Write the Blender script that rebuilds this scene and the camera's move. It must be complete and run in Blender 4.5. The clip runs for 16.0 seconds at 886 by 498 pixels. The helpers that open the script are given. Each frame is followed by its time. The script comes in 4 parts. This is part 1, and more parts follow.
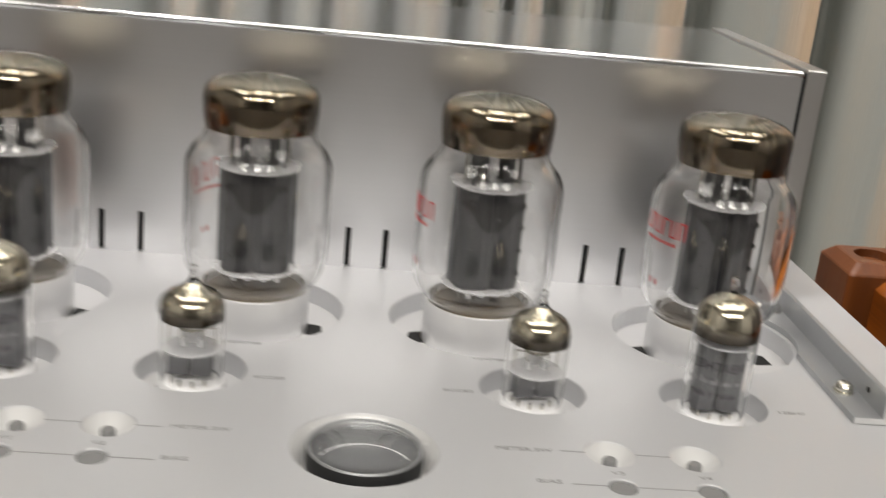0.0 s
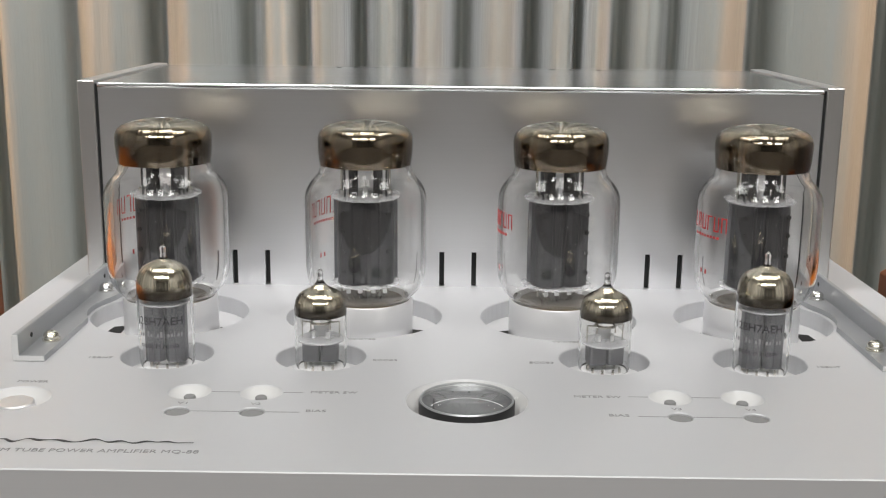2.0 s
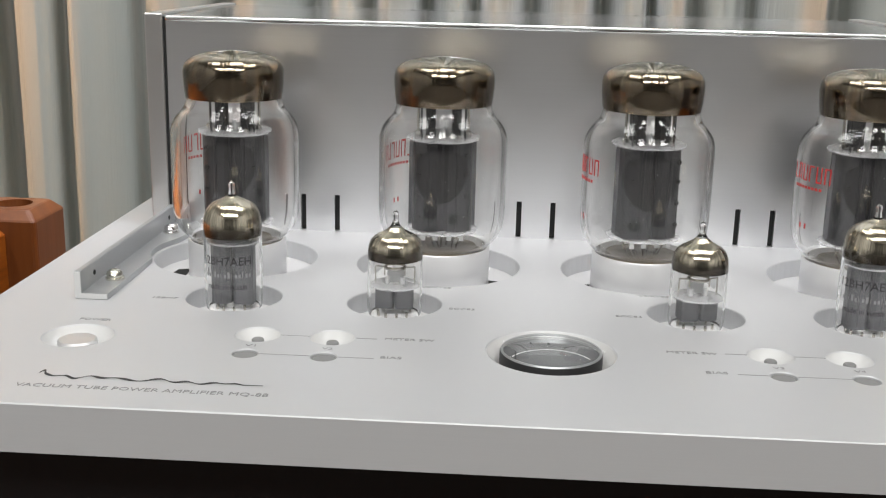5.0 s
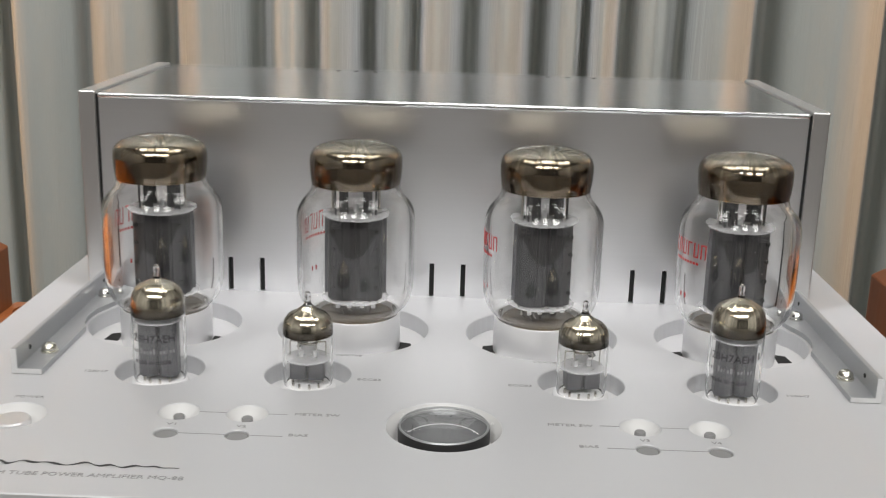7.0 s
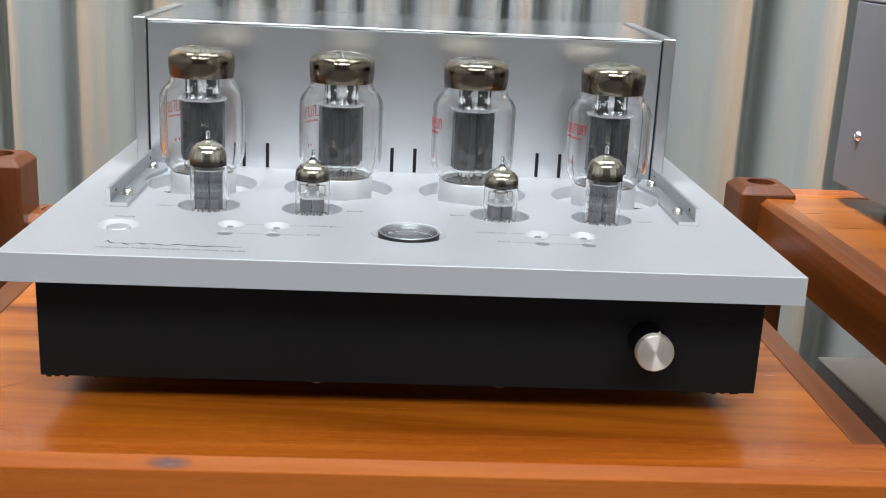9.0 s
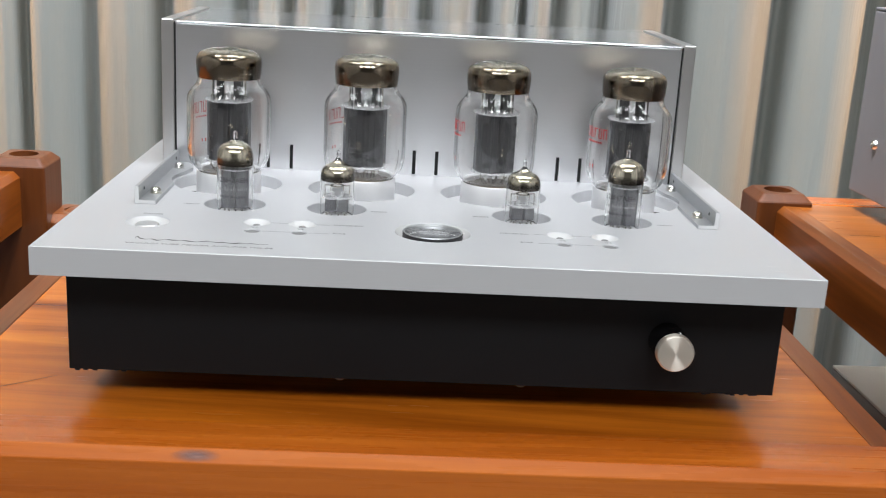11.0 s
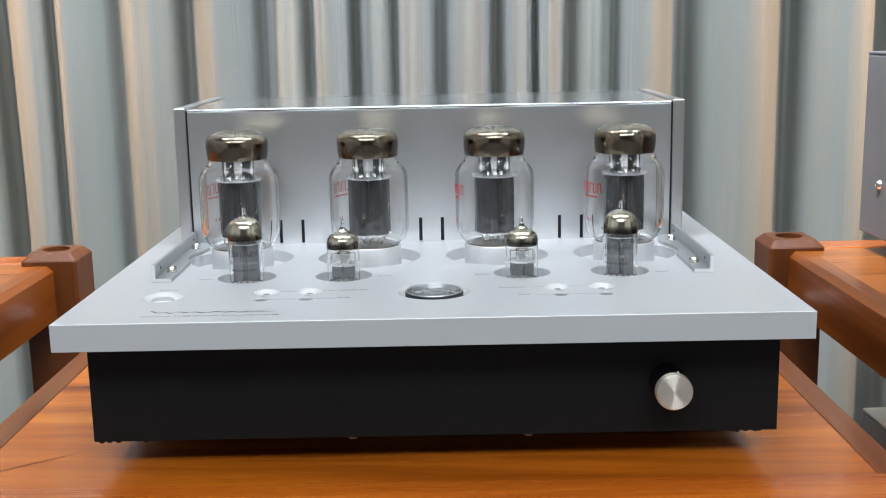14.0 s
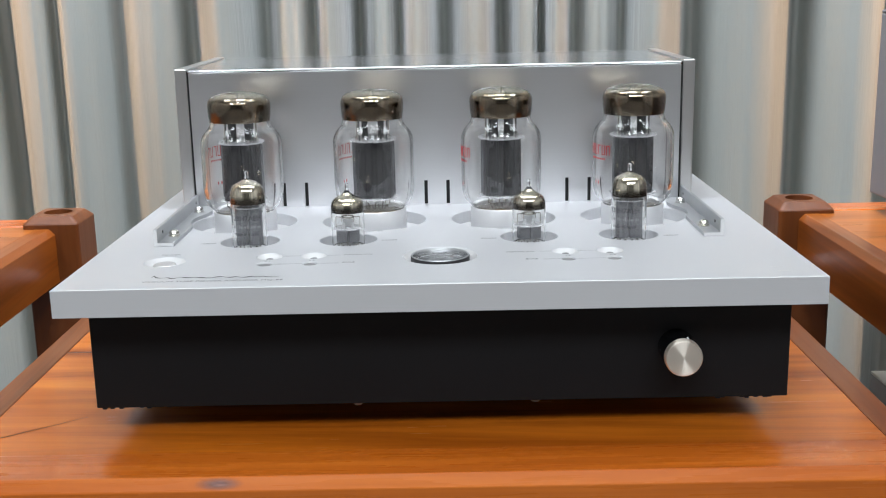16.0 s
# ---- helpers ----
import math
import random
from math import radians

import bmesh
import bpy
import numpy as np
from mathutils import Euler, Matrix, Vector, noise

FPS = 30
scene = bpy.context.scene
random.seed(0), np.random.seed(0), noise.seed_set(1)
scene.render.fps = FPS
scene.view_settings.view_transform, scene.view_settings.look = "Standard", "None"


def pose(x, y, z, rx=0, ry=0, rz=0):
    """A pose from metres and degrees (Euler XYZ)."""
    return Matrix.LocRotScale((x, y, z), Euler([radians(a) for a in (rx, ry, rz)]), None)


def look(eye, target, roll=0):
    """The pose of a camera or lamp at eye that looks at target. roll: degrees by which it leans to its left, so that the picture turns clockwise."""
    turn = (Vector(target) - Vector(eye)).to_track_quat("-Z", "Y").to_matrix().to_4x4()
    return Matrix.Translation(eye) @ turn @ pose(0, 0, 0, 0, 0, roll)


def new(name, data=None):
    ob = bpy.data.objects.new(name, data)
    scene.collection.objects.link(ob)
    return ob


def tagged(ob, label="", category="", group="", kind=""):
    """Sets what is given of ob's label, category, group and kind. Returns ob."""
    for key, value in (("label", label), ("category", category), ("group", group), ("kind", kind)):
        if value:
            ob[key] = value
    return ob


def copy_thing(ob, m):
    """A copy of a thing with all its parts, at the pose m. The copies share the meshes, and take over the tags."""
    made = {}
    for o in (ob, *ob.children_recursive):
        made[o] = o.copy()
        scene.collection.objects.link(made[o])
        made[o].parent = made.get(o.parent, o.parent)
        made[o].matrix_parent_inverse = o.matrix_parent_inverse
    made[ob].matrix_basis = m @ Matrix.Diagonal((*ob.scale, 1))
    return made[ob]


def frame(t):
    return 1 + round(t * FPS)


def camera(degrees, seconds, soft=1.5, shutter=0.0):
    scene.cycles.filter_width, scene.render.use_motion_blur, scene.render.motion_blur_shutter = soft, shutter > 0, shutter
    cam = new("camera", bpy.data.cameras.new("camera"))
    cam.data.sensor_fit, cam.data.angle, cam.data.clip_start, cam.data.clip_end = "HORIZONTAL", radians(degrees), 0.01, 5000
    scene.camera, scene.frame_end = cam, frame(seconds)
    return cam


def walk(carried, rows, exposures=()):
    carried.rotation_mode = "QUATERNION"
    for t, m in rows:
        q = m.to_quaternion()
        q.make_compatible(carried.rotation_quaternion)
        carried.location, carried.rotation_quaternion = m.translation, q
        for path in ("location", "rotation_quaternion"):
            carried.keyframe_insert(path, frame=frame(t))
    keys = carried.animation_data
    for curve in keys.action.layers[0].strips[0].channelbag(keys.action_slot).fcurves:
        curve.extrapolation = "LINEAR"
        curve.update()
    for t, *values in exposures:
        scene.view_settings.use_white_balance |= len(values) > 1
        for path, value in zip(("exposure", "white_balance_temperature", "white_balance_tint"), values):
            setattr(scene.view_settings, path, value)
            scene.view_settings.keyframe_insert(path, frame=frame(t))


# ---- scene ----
cam = camera(43.7, 16.0, soft=1.1, shutter=0.25)
PATH = [
    (0, (-0.006, -0.212, 0.747), (0.15, 1.685, 0.132), 5.7),
    (0.2, (-0.03, -0.237, 0.757), (0.108, 1.674, 0.184), 5.3),
    (0.5, (-0.022, -0.271, 0.742), (0.079, 1.661, 0.232), 4.1),
    (1, (-0.012, -0.288, 0.734), (0.04, 1.655, 0.262), 2.0),
    (1.5, (-0.004, -0.295, 0.732), (0.013, 1.654, 0.282), 0.6),
    (2, (-0.006, -0.293, 0.733), (-0.018, 1.657, 0.287), 0.6),
    (2.5, (-0.005, -0.294, 0.733), (-0.065, 1.653, 0.277), 1.0),
    (3, (-0.009, -0.289, 0.729), (-0.112, 1.652, 0.256), 1.1),
    (3.5, (-0.013, -0.286, 0.729), (-0.143, 1.652, 0.251), 1.0),
    (3.7, (-0.012, -0.287, 0.729), (-0.149, 1.652, 0.254), 1.0),
    (5.8, (-0.018, -0.265, 0.713), (-0.105, 1.663, 0.186), 1.4),
    (6, (-0.011, -0.268, 0.714), (-0.094, 1.659, 0.183), 1.3),
    (6.5, (0.018, -0.248, 0.73), (-0.04, 1.681, 0.205), 1.1),
    (7, (0.005, -0.299, 0.762), (-0.031, 1.631, 0.238), 1.6),
    (7.5, (-0.007, -0.392, 0.79), (-0.006, 1.542, 0.282), 2.2),
    (8, (-0.012, -0.47, 0.784), (0.038, 1.462, 0.268), 2.5),
    (8.5, (-0.016, -0.5, 0.764), (0.081, 1.424, 0.228), 2.8),
    (8.7, (-0.011, -0.504, 0.757), (0.093, 1.416, 0.207), 2.7),
    (10.8, (-0.021, -0.512, 0.747), (0.067, 1.416, 0.223), 3.4),
    (11, (-0.019, -0.516, 0.75), (0.066, 1.41, 0.218), 3.2),
    (11.2, (-0.012, -0.534, 0.75), (0.15, 1.392, 0.239), 2.9),
    (11.5, (-0.01, -0.548, 0.752), (0.233, 1.374, 0.253), 2.8),
    (11.8, (-0.002, -0.551, 0.75), (0.132, 1.39, 0.288), 2.2),
    (12, (0.002, -0.55, 0.749), (0.056, 1.401, 0.314), 1.3),
    (12.5, (0.001, -0.555, 0.749), (-0.003, 1.414, 0.4), -0.0),
    (13, (0.003, -0.555, 0.747), (-0.006, 1.42, 0.43), -0.7),
    (13.5, (0.004, -0.55, 0.746), (-0.003, 1.419, 0.397), -1.0),
    (14, (0.007, -0.543, 0.743), (0.003, 1.419, 0.355), -1.1),
    (14.5, (0.006, -0.534, 0.743), (-0.001, 1.421, 0.319), -1.1),
    (15, (0.007, -0.534, 0.743), (-0.004, 1.417, 0.302), -1.1),
    (15.5, (0.006, -0.533, 0.743), (-0.006, 1.415, 0.29), -1.1),
    (16, (0.006, -0.533, 0.743), (-0.007, 1.414, 0.285), -1.2),
]
walk(cam, [(t, look(eye, target, roll)) for t, eye, target, roll in PATH],
     [(0.0, -0.27, 7170, 10), (0.6, -0.18, 7020, 10), (2.0, -0.14, 6770, 9), (3.5, -0.05, 6720, 9), (6.0, -0.02, 6720, 8), (6.5, -0.16, 6720, 8), (7.4, -0.19, 6820, 10), (8.0, -0.01, 6310, 8), (8.5, 0.12, 6060, 6), (11.0, 0.17, 6310, 8), (12.5, 0.13, 6310, 8), (13.1, 0.12, 6010, 5), (16.0, 0.17, 6110, 7)])

# ---- world and light ----
world = bpy.data.worlds.new("room_world")
world.use_nodes = True
world.node_tree.nodes["Background"].inputs[0].default_value = (0.75, 0.8, 0.9, 1)
world.node_tree.nodes["Background"].inputs[1].default_value = 0.05
scene.world = world
scene.view_settings.exposure = 0.0


def area_lamp(name, place, target, size, size_y, watts, colour):
    data = bpy.data.lights.new(name, "AREA")
    data.shape, data.size, data.size_y, data.energy, data.color = "RECTANGLE", size, size_y, watts, colour
    ob = new(name, data)
    ob.matrix_world = look(place, target)
    return ob


def spot_lamp(name, place, target, watts, degrees, blend, colour, radius=0.04):
    data = bpy.data.lights.new(name, "SPOT")
    data.energy, data.spot_size, data.spot_blend, data.color = watts, radians(degrees), blend, colour
    data.shadow_soft_size = radius
    ob = new(name, data)
    ob.matrix_world = look(place, target)
    return ob


# all unseen: two rows of ceiling panels, over the racks and in front of them, small spots, and added warm and cool
# lamps that wash the curtain
for x in (-1.25, 0.0, 1.25):
    area_lamp("ceiling_light_panel", (x, 0.05, 3.24), (x, 0.05, 0), 0.6, 1.2, 13, (0.975, 0.985, 1.0))
    # front row, added as a fill for the amplifier's front faces
    area_lamp("ceiling_light_panel", (x, -2.8, 3.24), (x, -2.8, 0), 0.6, 1.2, 49, (0.975, 0.985, 1.0))
spot_lamp("ceiling_spot", (-0.55, -0.75, 3.2), (0.0, 0.15, 0.6), 14, 40, 0.6, (1.0, 0.97, 0.92), 0.03)
spot_lamp("ceiling_spot", (0.55, -0.75, 3.2), (0.0, 0.15, 0.6), 14, 40, 0.6, (1.0, 0.97, 0.92), 0.03)
# unseen spots added to put peach and white light on the folds
spot_lamp("warm_curtain_wash", (2.0, 0.10, 1.9), (0.86, 0.90, 0.95), 620, 27, 0.6, (1.0, 0.57, 0.33), 0.24)
spot_lamp("warm_curtain_wash", (-2.0, 0.10, 1.9), (-0.86, 0.90, 0.95), 620, 27, 0.6, (1.0, 0.57, 0.33), 0.24)
spot_lamp("cool_curtain_wash", (0.45, 0.12, 3.20), (-0.50, 0.92, 0.80), 1020, 36, 0.9, (0.91, 0.91, 1.0), 0.24)
spot_lamp("cool_curtain_wash", (-0.45, 0.12, 3.20), (0.50, 0.92, 0.80), 1020, 36, 0.9, (0.91, 0.91, 1.0), 0.24)


# ---- materials ----
def material(name):
    m = bpy.data.materials.new(name)
    m.use_nodes = True
    t = m.node_tree
    return m, t, t.nodes["Principled BSDF"]


def node(t, kind, **values):
    n = t.nodes.new(kind)
    for key, value in values.items():
        n.inputs[key.replace("_", " ")].default_value = value
    return n


def coords(t, scale=(1, 1, 1)):
    c = t.nodes.new("ShaderNodeTexCoord")
    mp = t.nodes.new("ShaderNodeMapping")
    mp.inputs["Scale"].default_value = scale
    t.links.new(c.outputs["Object"], mp.inputs[0])
    return mp.outputs[0]


def ramp(t, source, stops):
    r = t.nodes.new("ShaderNodeValToRGB")
    el = r.color_ramp.elements
    while len(el) < len(stops):
        el.new(0.5)
    for e, (at, col) in zip(el, stops):
        e.position, e.color = at, (*col, 1)
    t.links.new(source, r.inputs[0])
    return r.outputs[0]


def span(t, source, lo, hi):
    r = t.nodes.new("ShaderNodeMapRange")
    r.inputs[3].default_value, r.inputs[4].default_value = lo, hi
    t.links.new(source, r.inputs[0])
    return r.outputs[0]


def add_bump(t, b, source, strength, distance):
    n = node(t, "ShaderNodeBump", Strength=strength, Distance=distance)
    t.links.new(source, n.inputs["Height"])
    t.links.new(n.outputs[0], b.inputs["Normal"])


def plain(name, colour, rough=0.5, metal=0.0, vary=0.06, grain=400.0, bump=0.05, coat=0.0):
    """A paint, plastic or metal with slight mottling at two scales and a fine relief."""
    m, t, b = material(name)
    p = coords(t)
    big = node(t, "ShaderNodeTexNoise", Scale=14.0, Detail=5.0)
    fine = node(t, "ShaderNodeTexNoise", Scale=grain, Detail=3.0)
    for n in (big, fine):
        t.links.new(p, n.inputs["Vector"])
    lo = tuple(c * (1 - vary) for c in colour)
    hi = tuple(min(1, c * (1 + vary)) for c in colour)
    t.links.new(ramp(t, big.outputs[0], [(0.3, lo), (0.7, hi)]), b.inputs["Base Color"])
    t.links.new(span(t, fine.outputs[0], max(0.02, rough - 0.05), rough + 0.05), b.inputs["Roughness"])
    b.inputs["Metallic"].default_value = metal
    b.inputs["Coat Weight"].default_value = coat
    if bump:
        add_bump(t, b, fine.outputs[0], bump, 0.0005)
    return m


def brushed(name, colour, rough, metal, along, relief=0.025, spread=0.06):
    """Brushed aluminium with its fine lines along one axis."""
    m, t, b = material(name)
    scale = [2600.0, 2600.0, 2600.0]
    scale["xyz".index(along)] = 12.0
    lines = node(t, "ShaderNodeTexNoise", Scale=1.0, Detail=4.0)
    t.links.new(coords(t, scale), lines.inputs["Vector"])
    big = node(t, "ShaderNodeTexNoise", Scale=9.0, Detail=3.0)
    t.links.new(coords(t), big.inputs["Vector"])
    lo, hi = tuple(c * 0.98 for c in colour), tuple(min(1, c * 1.02) for c in colour)
    mix = t.nodes.new("ShaderNodeMath")
    mix.operation = "ADD"
    half = t.nodes.new("ShaderNodeMath")
    half.operation, half.inputs[1].default_value = "MULTIPLY", 0.5
    t.links.new(lines.outputs[0], mix.inputs[0])
    t.links.new(big.outputs[0], mix.inputs[1])
    t.links.new(mix.outputs[0], half.inputs[0])
    t.links.new(ramp(t, half.outputs[0], [(0.3, lo), (0.7, hi)]), b.inputs["Base Color"])
    t.links.new(span(t, lines.outputs[0], rough - spread, rough + spread), b.inputs["Roughness"])
    b.inputs["Metallic"].default_value = metal
    if relief:
        add_bump(t, b, lines.outputs[0], relief, 0.0003)
    return m


def wood(name, dark, mid, light, along, gloss=0.28, coat=0.35):
    """Varnished timber, the grain running along one axis."""
    m, t, b = material(name)
    scale = [26.0, 26.0, 26.0]
    scale["xyz".index(along)] = 1.6
    info = t.nodes.new("ShaderNodeObjectInfo")
    shift = t.nodes.new("ShaderNodeVectorMath")
    shift.operation = "MULTIPLY_ADD"
    shift.inputs[1].default_value = (7.3, 5.1, 9.7)
    t.links.new(info.outputs["Random"], shift.inputs[0])
    t.links.new(coords(t, scale), shift.inputs[2])
    rings = node(t, "ShaderNodeTexNoise", Scale=1.0, Detail=6.0, Roughness=0.62, Distortion=0.9)
    t.links.new(shift.outputs[0], rings.inputs["Vector"])
    pores = node(t, "ShaderNodeTexNoise", Scale=9.0, Detail=3.0)
    t.links.new(shift.outputs[0], pores.inputs["Vector"])
    wide = node(t, "ShaderNodeTexNoise", Scale=0.22, Detail=2.0)
    t.links.new(shift.outputs[0], wide.inputs["Vector"])
    grain = ramp(t, rings.outputs[0], [(0.30, dark), (0.50, mid), (0.70, light)])
    tone = ramp(t, wide.outputs[0], [(0.35, (0.50, 0.38, 0.29)), (0.62, (1, 1, 1))])
    mult = t.nodes.new("ShaderNodeMix")
    mult.data_type, mult.blend_type = "RGBA", "MULTIPLY"
    mult.inputs[0].default_value = 0.8
    t.links.new(grain, mult.inputs[6])
    t.links.new(tone, mult.inputs[7])
    fine = ramp(t, pores.outputs[0], [(0.30, (0.70, 0.62, 0.56)), (0.46, (1, 1, 1))])
    mult2 = t.nodes.new("ShaderNodeMix")
    mult2.data_type, mult2.blend_type = "RGBA", "MULTIPLY"
    mult2.inputs[0].default_value = 0.16
    t.links.new(mult.outputs[2], mult2.inputs[6])
    t.links.new(fine, mult2.inputs[7])
    t.links.new(mult2.outputs[2], b.inputs["Base Color"])
    t.links.new(span(t, pores.outputs[0], gloss - 0.06, gloss + 0.10), b.inputs["Roughness"])
    b.inputs["Specular IOR Level"].default_value = 0.35
    b.inputs["Coat Weight"].default_value, b.inputs["Coat Roughness"].default_value = coat, 0.18
    add_bump(t, b, pores.outputs[0], 0.10, 0.0006)
    return m


def clear_glass(name, tint, ior):
    """Blown glass."""
    m, t, b = material(name)
    b.inputs["Base Color"].default_value = (*tint, 1)
    b.inputs["Transmission Weight"].default_value, b.inputs["IOR"].default_value = 1.0, ior
    b.inputs["Roughness"].default_value = 0.0
    return m


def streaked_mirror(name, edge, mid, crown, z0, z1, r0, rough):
    """Getter metal on the inside of a dome: a brown lower edge that runs up into silver, a darker middle, fine rays,
    and upright bands that paint room reflections into the colour.
    """
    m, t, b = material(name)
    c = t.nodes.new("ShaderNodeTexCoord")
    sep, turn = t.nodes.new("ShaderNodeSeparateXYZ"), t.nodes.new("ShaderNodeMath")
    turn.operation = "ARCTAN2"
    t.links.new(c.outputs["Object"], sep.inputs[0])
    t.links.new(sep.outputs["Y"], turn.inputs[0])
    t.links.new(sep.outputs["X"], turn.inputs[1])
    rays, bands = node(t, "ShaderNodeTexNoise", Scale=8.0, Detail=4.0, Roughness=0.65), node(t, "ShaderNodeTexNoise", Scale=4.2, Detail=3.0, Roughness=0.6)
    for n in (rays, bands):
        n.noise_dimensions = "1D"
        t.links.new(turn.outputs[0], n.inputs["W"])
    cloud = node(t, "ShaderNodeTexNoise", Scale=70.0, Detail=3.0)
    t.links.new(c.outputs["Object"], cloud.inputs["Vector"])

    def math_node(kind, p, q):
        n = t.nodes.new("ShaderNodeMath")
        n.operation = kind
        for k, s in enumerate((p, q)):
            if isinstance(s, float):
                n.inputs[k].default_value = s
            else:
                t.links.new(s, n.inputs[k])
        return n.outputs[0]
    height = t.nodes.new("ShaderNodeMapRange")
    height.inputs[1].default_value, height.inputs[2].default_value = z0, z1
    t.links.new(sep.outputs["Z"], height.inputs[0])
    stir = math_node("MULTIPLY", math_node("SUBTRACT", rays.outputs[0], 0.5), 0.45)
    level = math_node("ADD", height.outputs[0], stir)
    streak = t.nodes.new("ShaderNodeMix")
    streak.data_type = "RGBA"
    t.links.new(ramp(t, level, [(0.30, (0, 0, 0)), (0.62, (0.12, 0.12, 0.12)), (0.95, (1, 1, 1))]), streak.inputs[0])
    # upright bands: uneven room reflections painted into the metal's own colours
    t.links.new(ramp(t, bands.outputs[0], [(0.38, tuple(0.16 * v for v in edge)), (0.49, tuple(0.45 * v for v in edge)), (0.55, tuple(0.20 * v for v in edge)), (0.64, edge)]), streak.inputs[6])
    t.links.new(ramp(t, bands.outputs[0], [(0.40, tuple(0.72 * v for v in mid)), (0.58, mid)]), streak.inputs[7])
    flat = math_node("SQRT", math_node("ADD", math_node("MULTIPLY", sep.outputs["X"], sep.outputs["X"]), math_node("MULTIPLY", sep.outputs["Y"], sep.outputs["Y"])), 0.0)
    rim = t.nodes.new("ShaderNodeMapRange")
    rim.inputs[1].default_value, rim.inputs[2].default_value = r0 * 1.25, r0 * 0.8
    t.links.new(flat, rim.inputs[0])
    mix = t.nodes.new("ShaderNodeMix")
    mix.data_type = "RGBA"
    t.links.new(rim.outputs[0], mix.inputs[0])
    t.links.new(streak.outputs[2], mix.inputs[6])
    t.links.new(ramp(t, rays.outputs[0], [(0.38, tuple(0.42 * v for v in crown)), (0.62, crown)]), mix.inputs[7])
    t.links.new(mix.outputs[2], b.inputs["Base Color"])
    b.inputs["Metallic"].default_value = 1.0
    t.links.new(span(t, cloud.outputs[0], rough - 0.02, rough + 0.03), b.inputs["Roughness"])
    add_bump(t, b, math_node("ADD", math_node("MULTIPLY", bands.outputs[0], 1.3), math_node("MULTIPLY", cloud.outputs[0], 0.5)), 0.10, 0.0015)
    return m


PLATE = brushed("satin_silver_plate", (0.60, 0.605, 0.62), 0.42, 0.36, "x")
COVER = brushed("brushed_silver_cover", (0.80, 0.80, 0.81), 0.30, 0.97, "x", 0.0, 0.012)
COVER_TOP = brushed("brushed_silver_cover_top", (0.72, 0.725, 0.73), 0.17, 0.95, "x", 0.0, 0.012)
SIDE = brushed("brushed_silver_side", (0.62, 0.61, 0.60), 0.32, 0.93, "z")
ANODISED = plain("grey_anodised_aluminium", (0.43, 0.44, 0.45), 0.36, 0.6, 0.05, 700)
SILVER = plain("bright_aluminium", (0.80, 0.80, 0.81), 0.32, 0.8, 0.03, 700)
COLLAR = plain("satin_collar", (0.82, 0.82, 0.83), 0.38, 0.6, 0.03, 600)
CHROME = plain("polished_steel", (0.78, 0.77, 0.74), 0.12, 1.0, 0.03, 300, 0.02)
BRASSY = plain("yellowed_screw", (0.76, 0.74, 0.66), 0.22, 1.0, 0.05, 300, 0.02)
BLACK = plain("black_powder_coat", (0.0072, 0.0074, 0.0082), 0.5, 0.0, 0.10, 1500, 0.12)
BLACK.node_tree.nodes["Principled BSDF"].inputs["Specular IOR Level"].default_value = 0.17
SLEEVE = plain("black_satin_knob", (0.004, 0.004, 0.0045), 0.16, 0.0, 0.05, 900, 0.05)
SLEEVE.node_tree.nodes["Principled BSDF"].inputs["Specular IOR Level"].default_value = 0.7
SLOT = plain("black_slot", (0.006, 0.006, 0.006), 0.7)
BEZEL = plain("polished_bezel", (0.74, 0.74, 0.74), 0.25, 0.15, 0.02, 300, 0.02)
SMOKED = plain("smoked_rim", (0.012, 0.012, 0.013), 0.45, 0.0, 0.05, 300, 0.02)
RUBBER = plain("black_rubber", (0.02, 0.02, 0.02), 0.8)
PRINT = plain("grey_print", (0.28, 0.28, 0.285), 0.6, 0.0, 0.02, 300, 0)
DARK_PRINT = plain("dark_print", (0.03, 0.03, 0.032), 0.6, 0.0, 0.02, 300, 0)
RED = plain("red_print", (0.55, 0.03, 0.03), 0.5, 0.0, 0.1, 300, 0)
PALE_PRINT = plain("pale_print", (0.9, 0.9, 0.9), 0.4, 0.0, 0.02, 300, 0)
ANODE = plain("grey_anode", (0.019, 0.019, 0.022), 0.45, 0.2, 0.18, 220, 0.1)
ANODE_LIGHT = plain("light_grey_anode", (0.105, 0.105, 0.114), 0.45, 0.2, 0.14, 220, 0.1)
PALE = plain("pale_metal", (0.62, 0.62, 0.63), 0.35, 0.2, 0.06, 300, 0.05)
MICA, _t, _b = material("mica")
_b.inputs["Base Color"].default_value, _b.inputs["Roughness"].default_value = (0.62, 0.62, 0.64, 1), 0.25
_x, _w, _n = _t.nodes.new("ShaderNodeMixShader"), _t.nodes.new("ShaderNodeBsdfTransparent"), node(_t, "ShaderNodeTexNoise", Scale=500.0, Detail=3.0)
_t.links.new(coords(_t), _n.inputs["Vector"])
_t.links.new(span(_t, _n.outputs[0], 0.25, 0.65), _x.inputs[0])
_t.links.new(_w.outputs[0], _x.inputs[1])
_t.links.new(_b.outputs[0], _x.inputs[2])
_t.links.new(_x.outputs[0], _t.nodes["Material Output"].inputs[0])
NICKEL = plain("nickel_wire", (0.6, 0.57, 0.52), 0.25, 1.0)
BROWN = plain("brown_base", (0.070, 0.048, 0.022), 0.5, 0.0, 0.6, 260, 0.3)
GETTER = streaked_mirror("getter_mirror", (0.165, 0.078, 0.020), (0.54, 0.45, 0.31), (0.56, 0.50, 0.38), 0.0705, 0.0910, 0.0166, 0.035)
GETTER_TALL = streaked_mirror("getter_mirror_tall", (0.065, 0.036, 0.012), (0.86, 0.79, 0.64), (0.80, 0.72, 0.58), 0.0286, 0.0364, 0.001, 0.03)
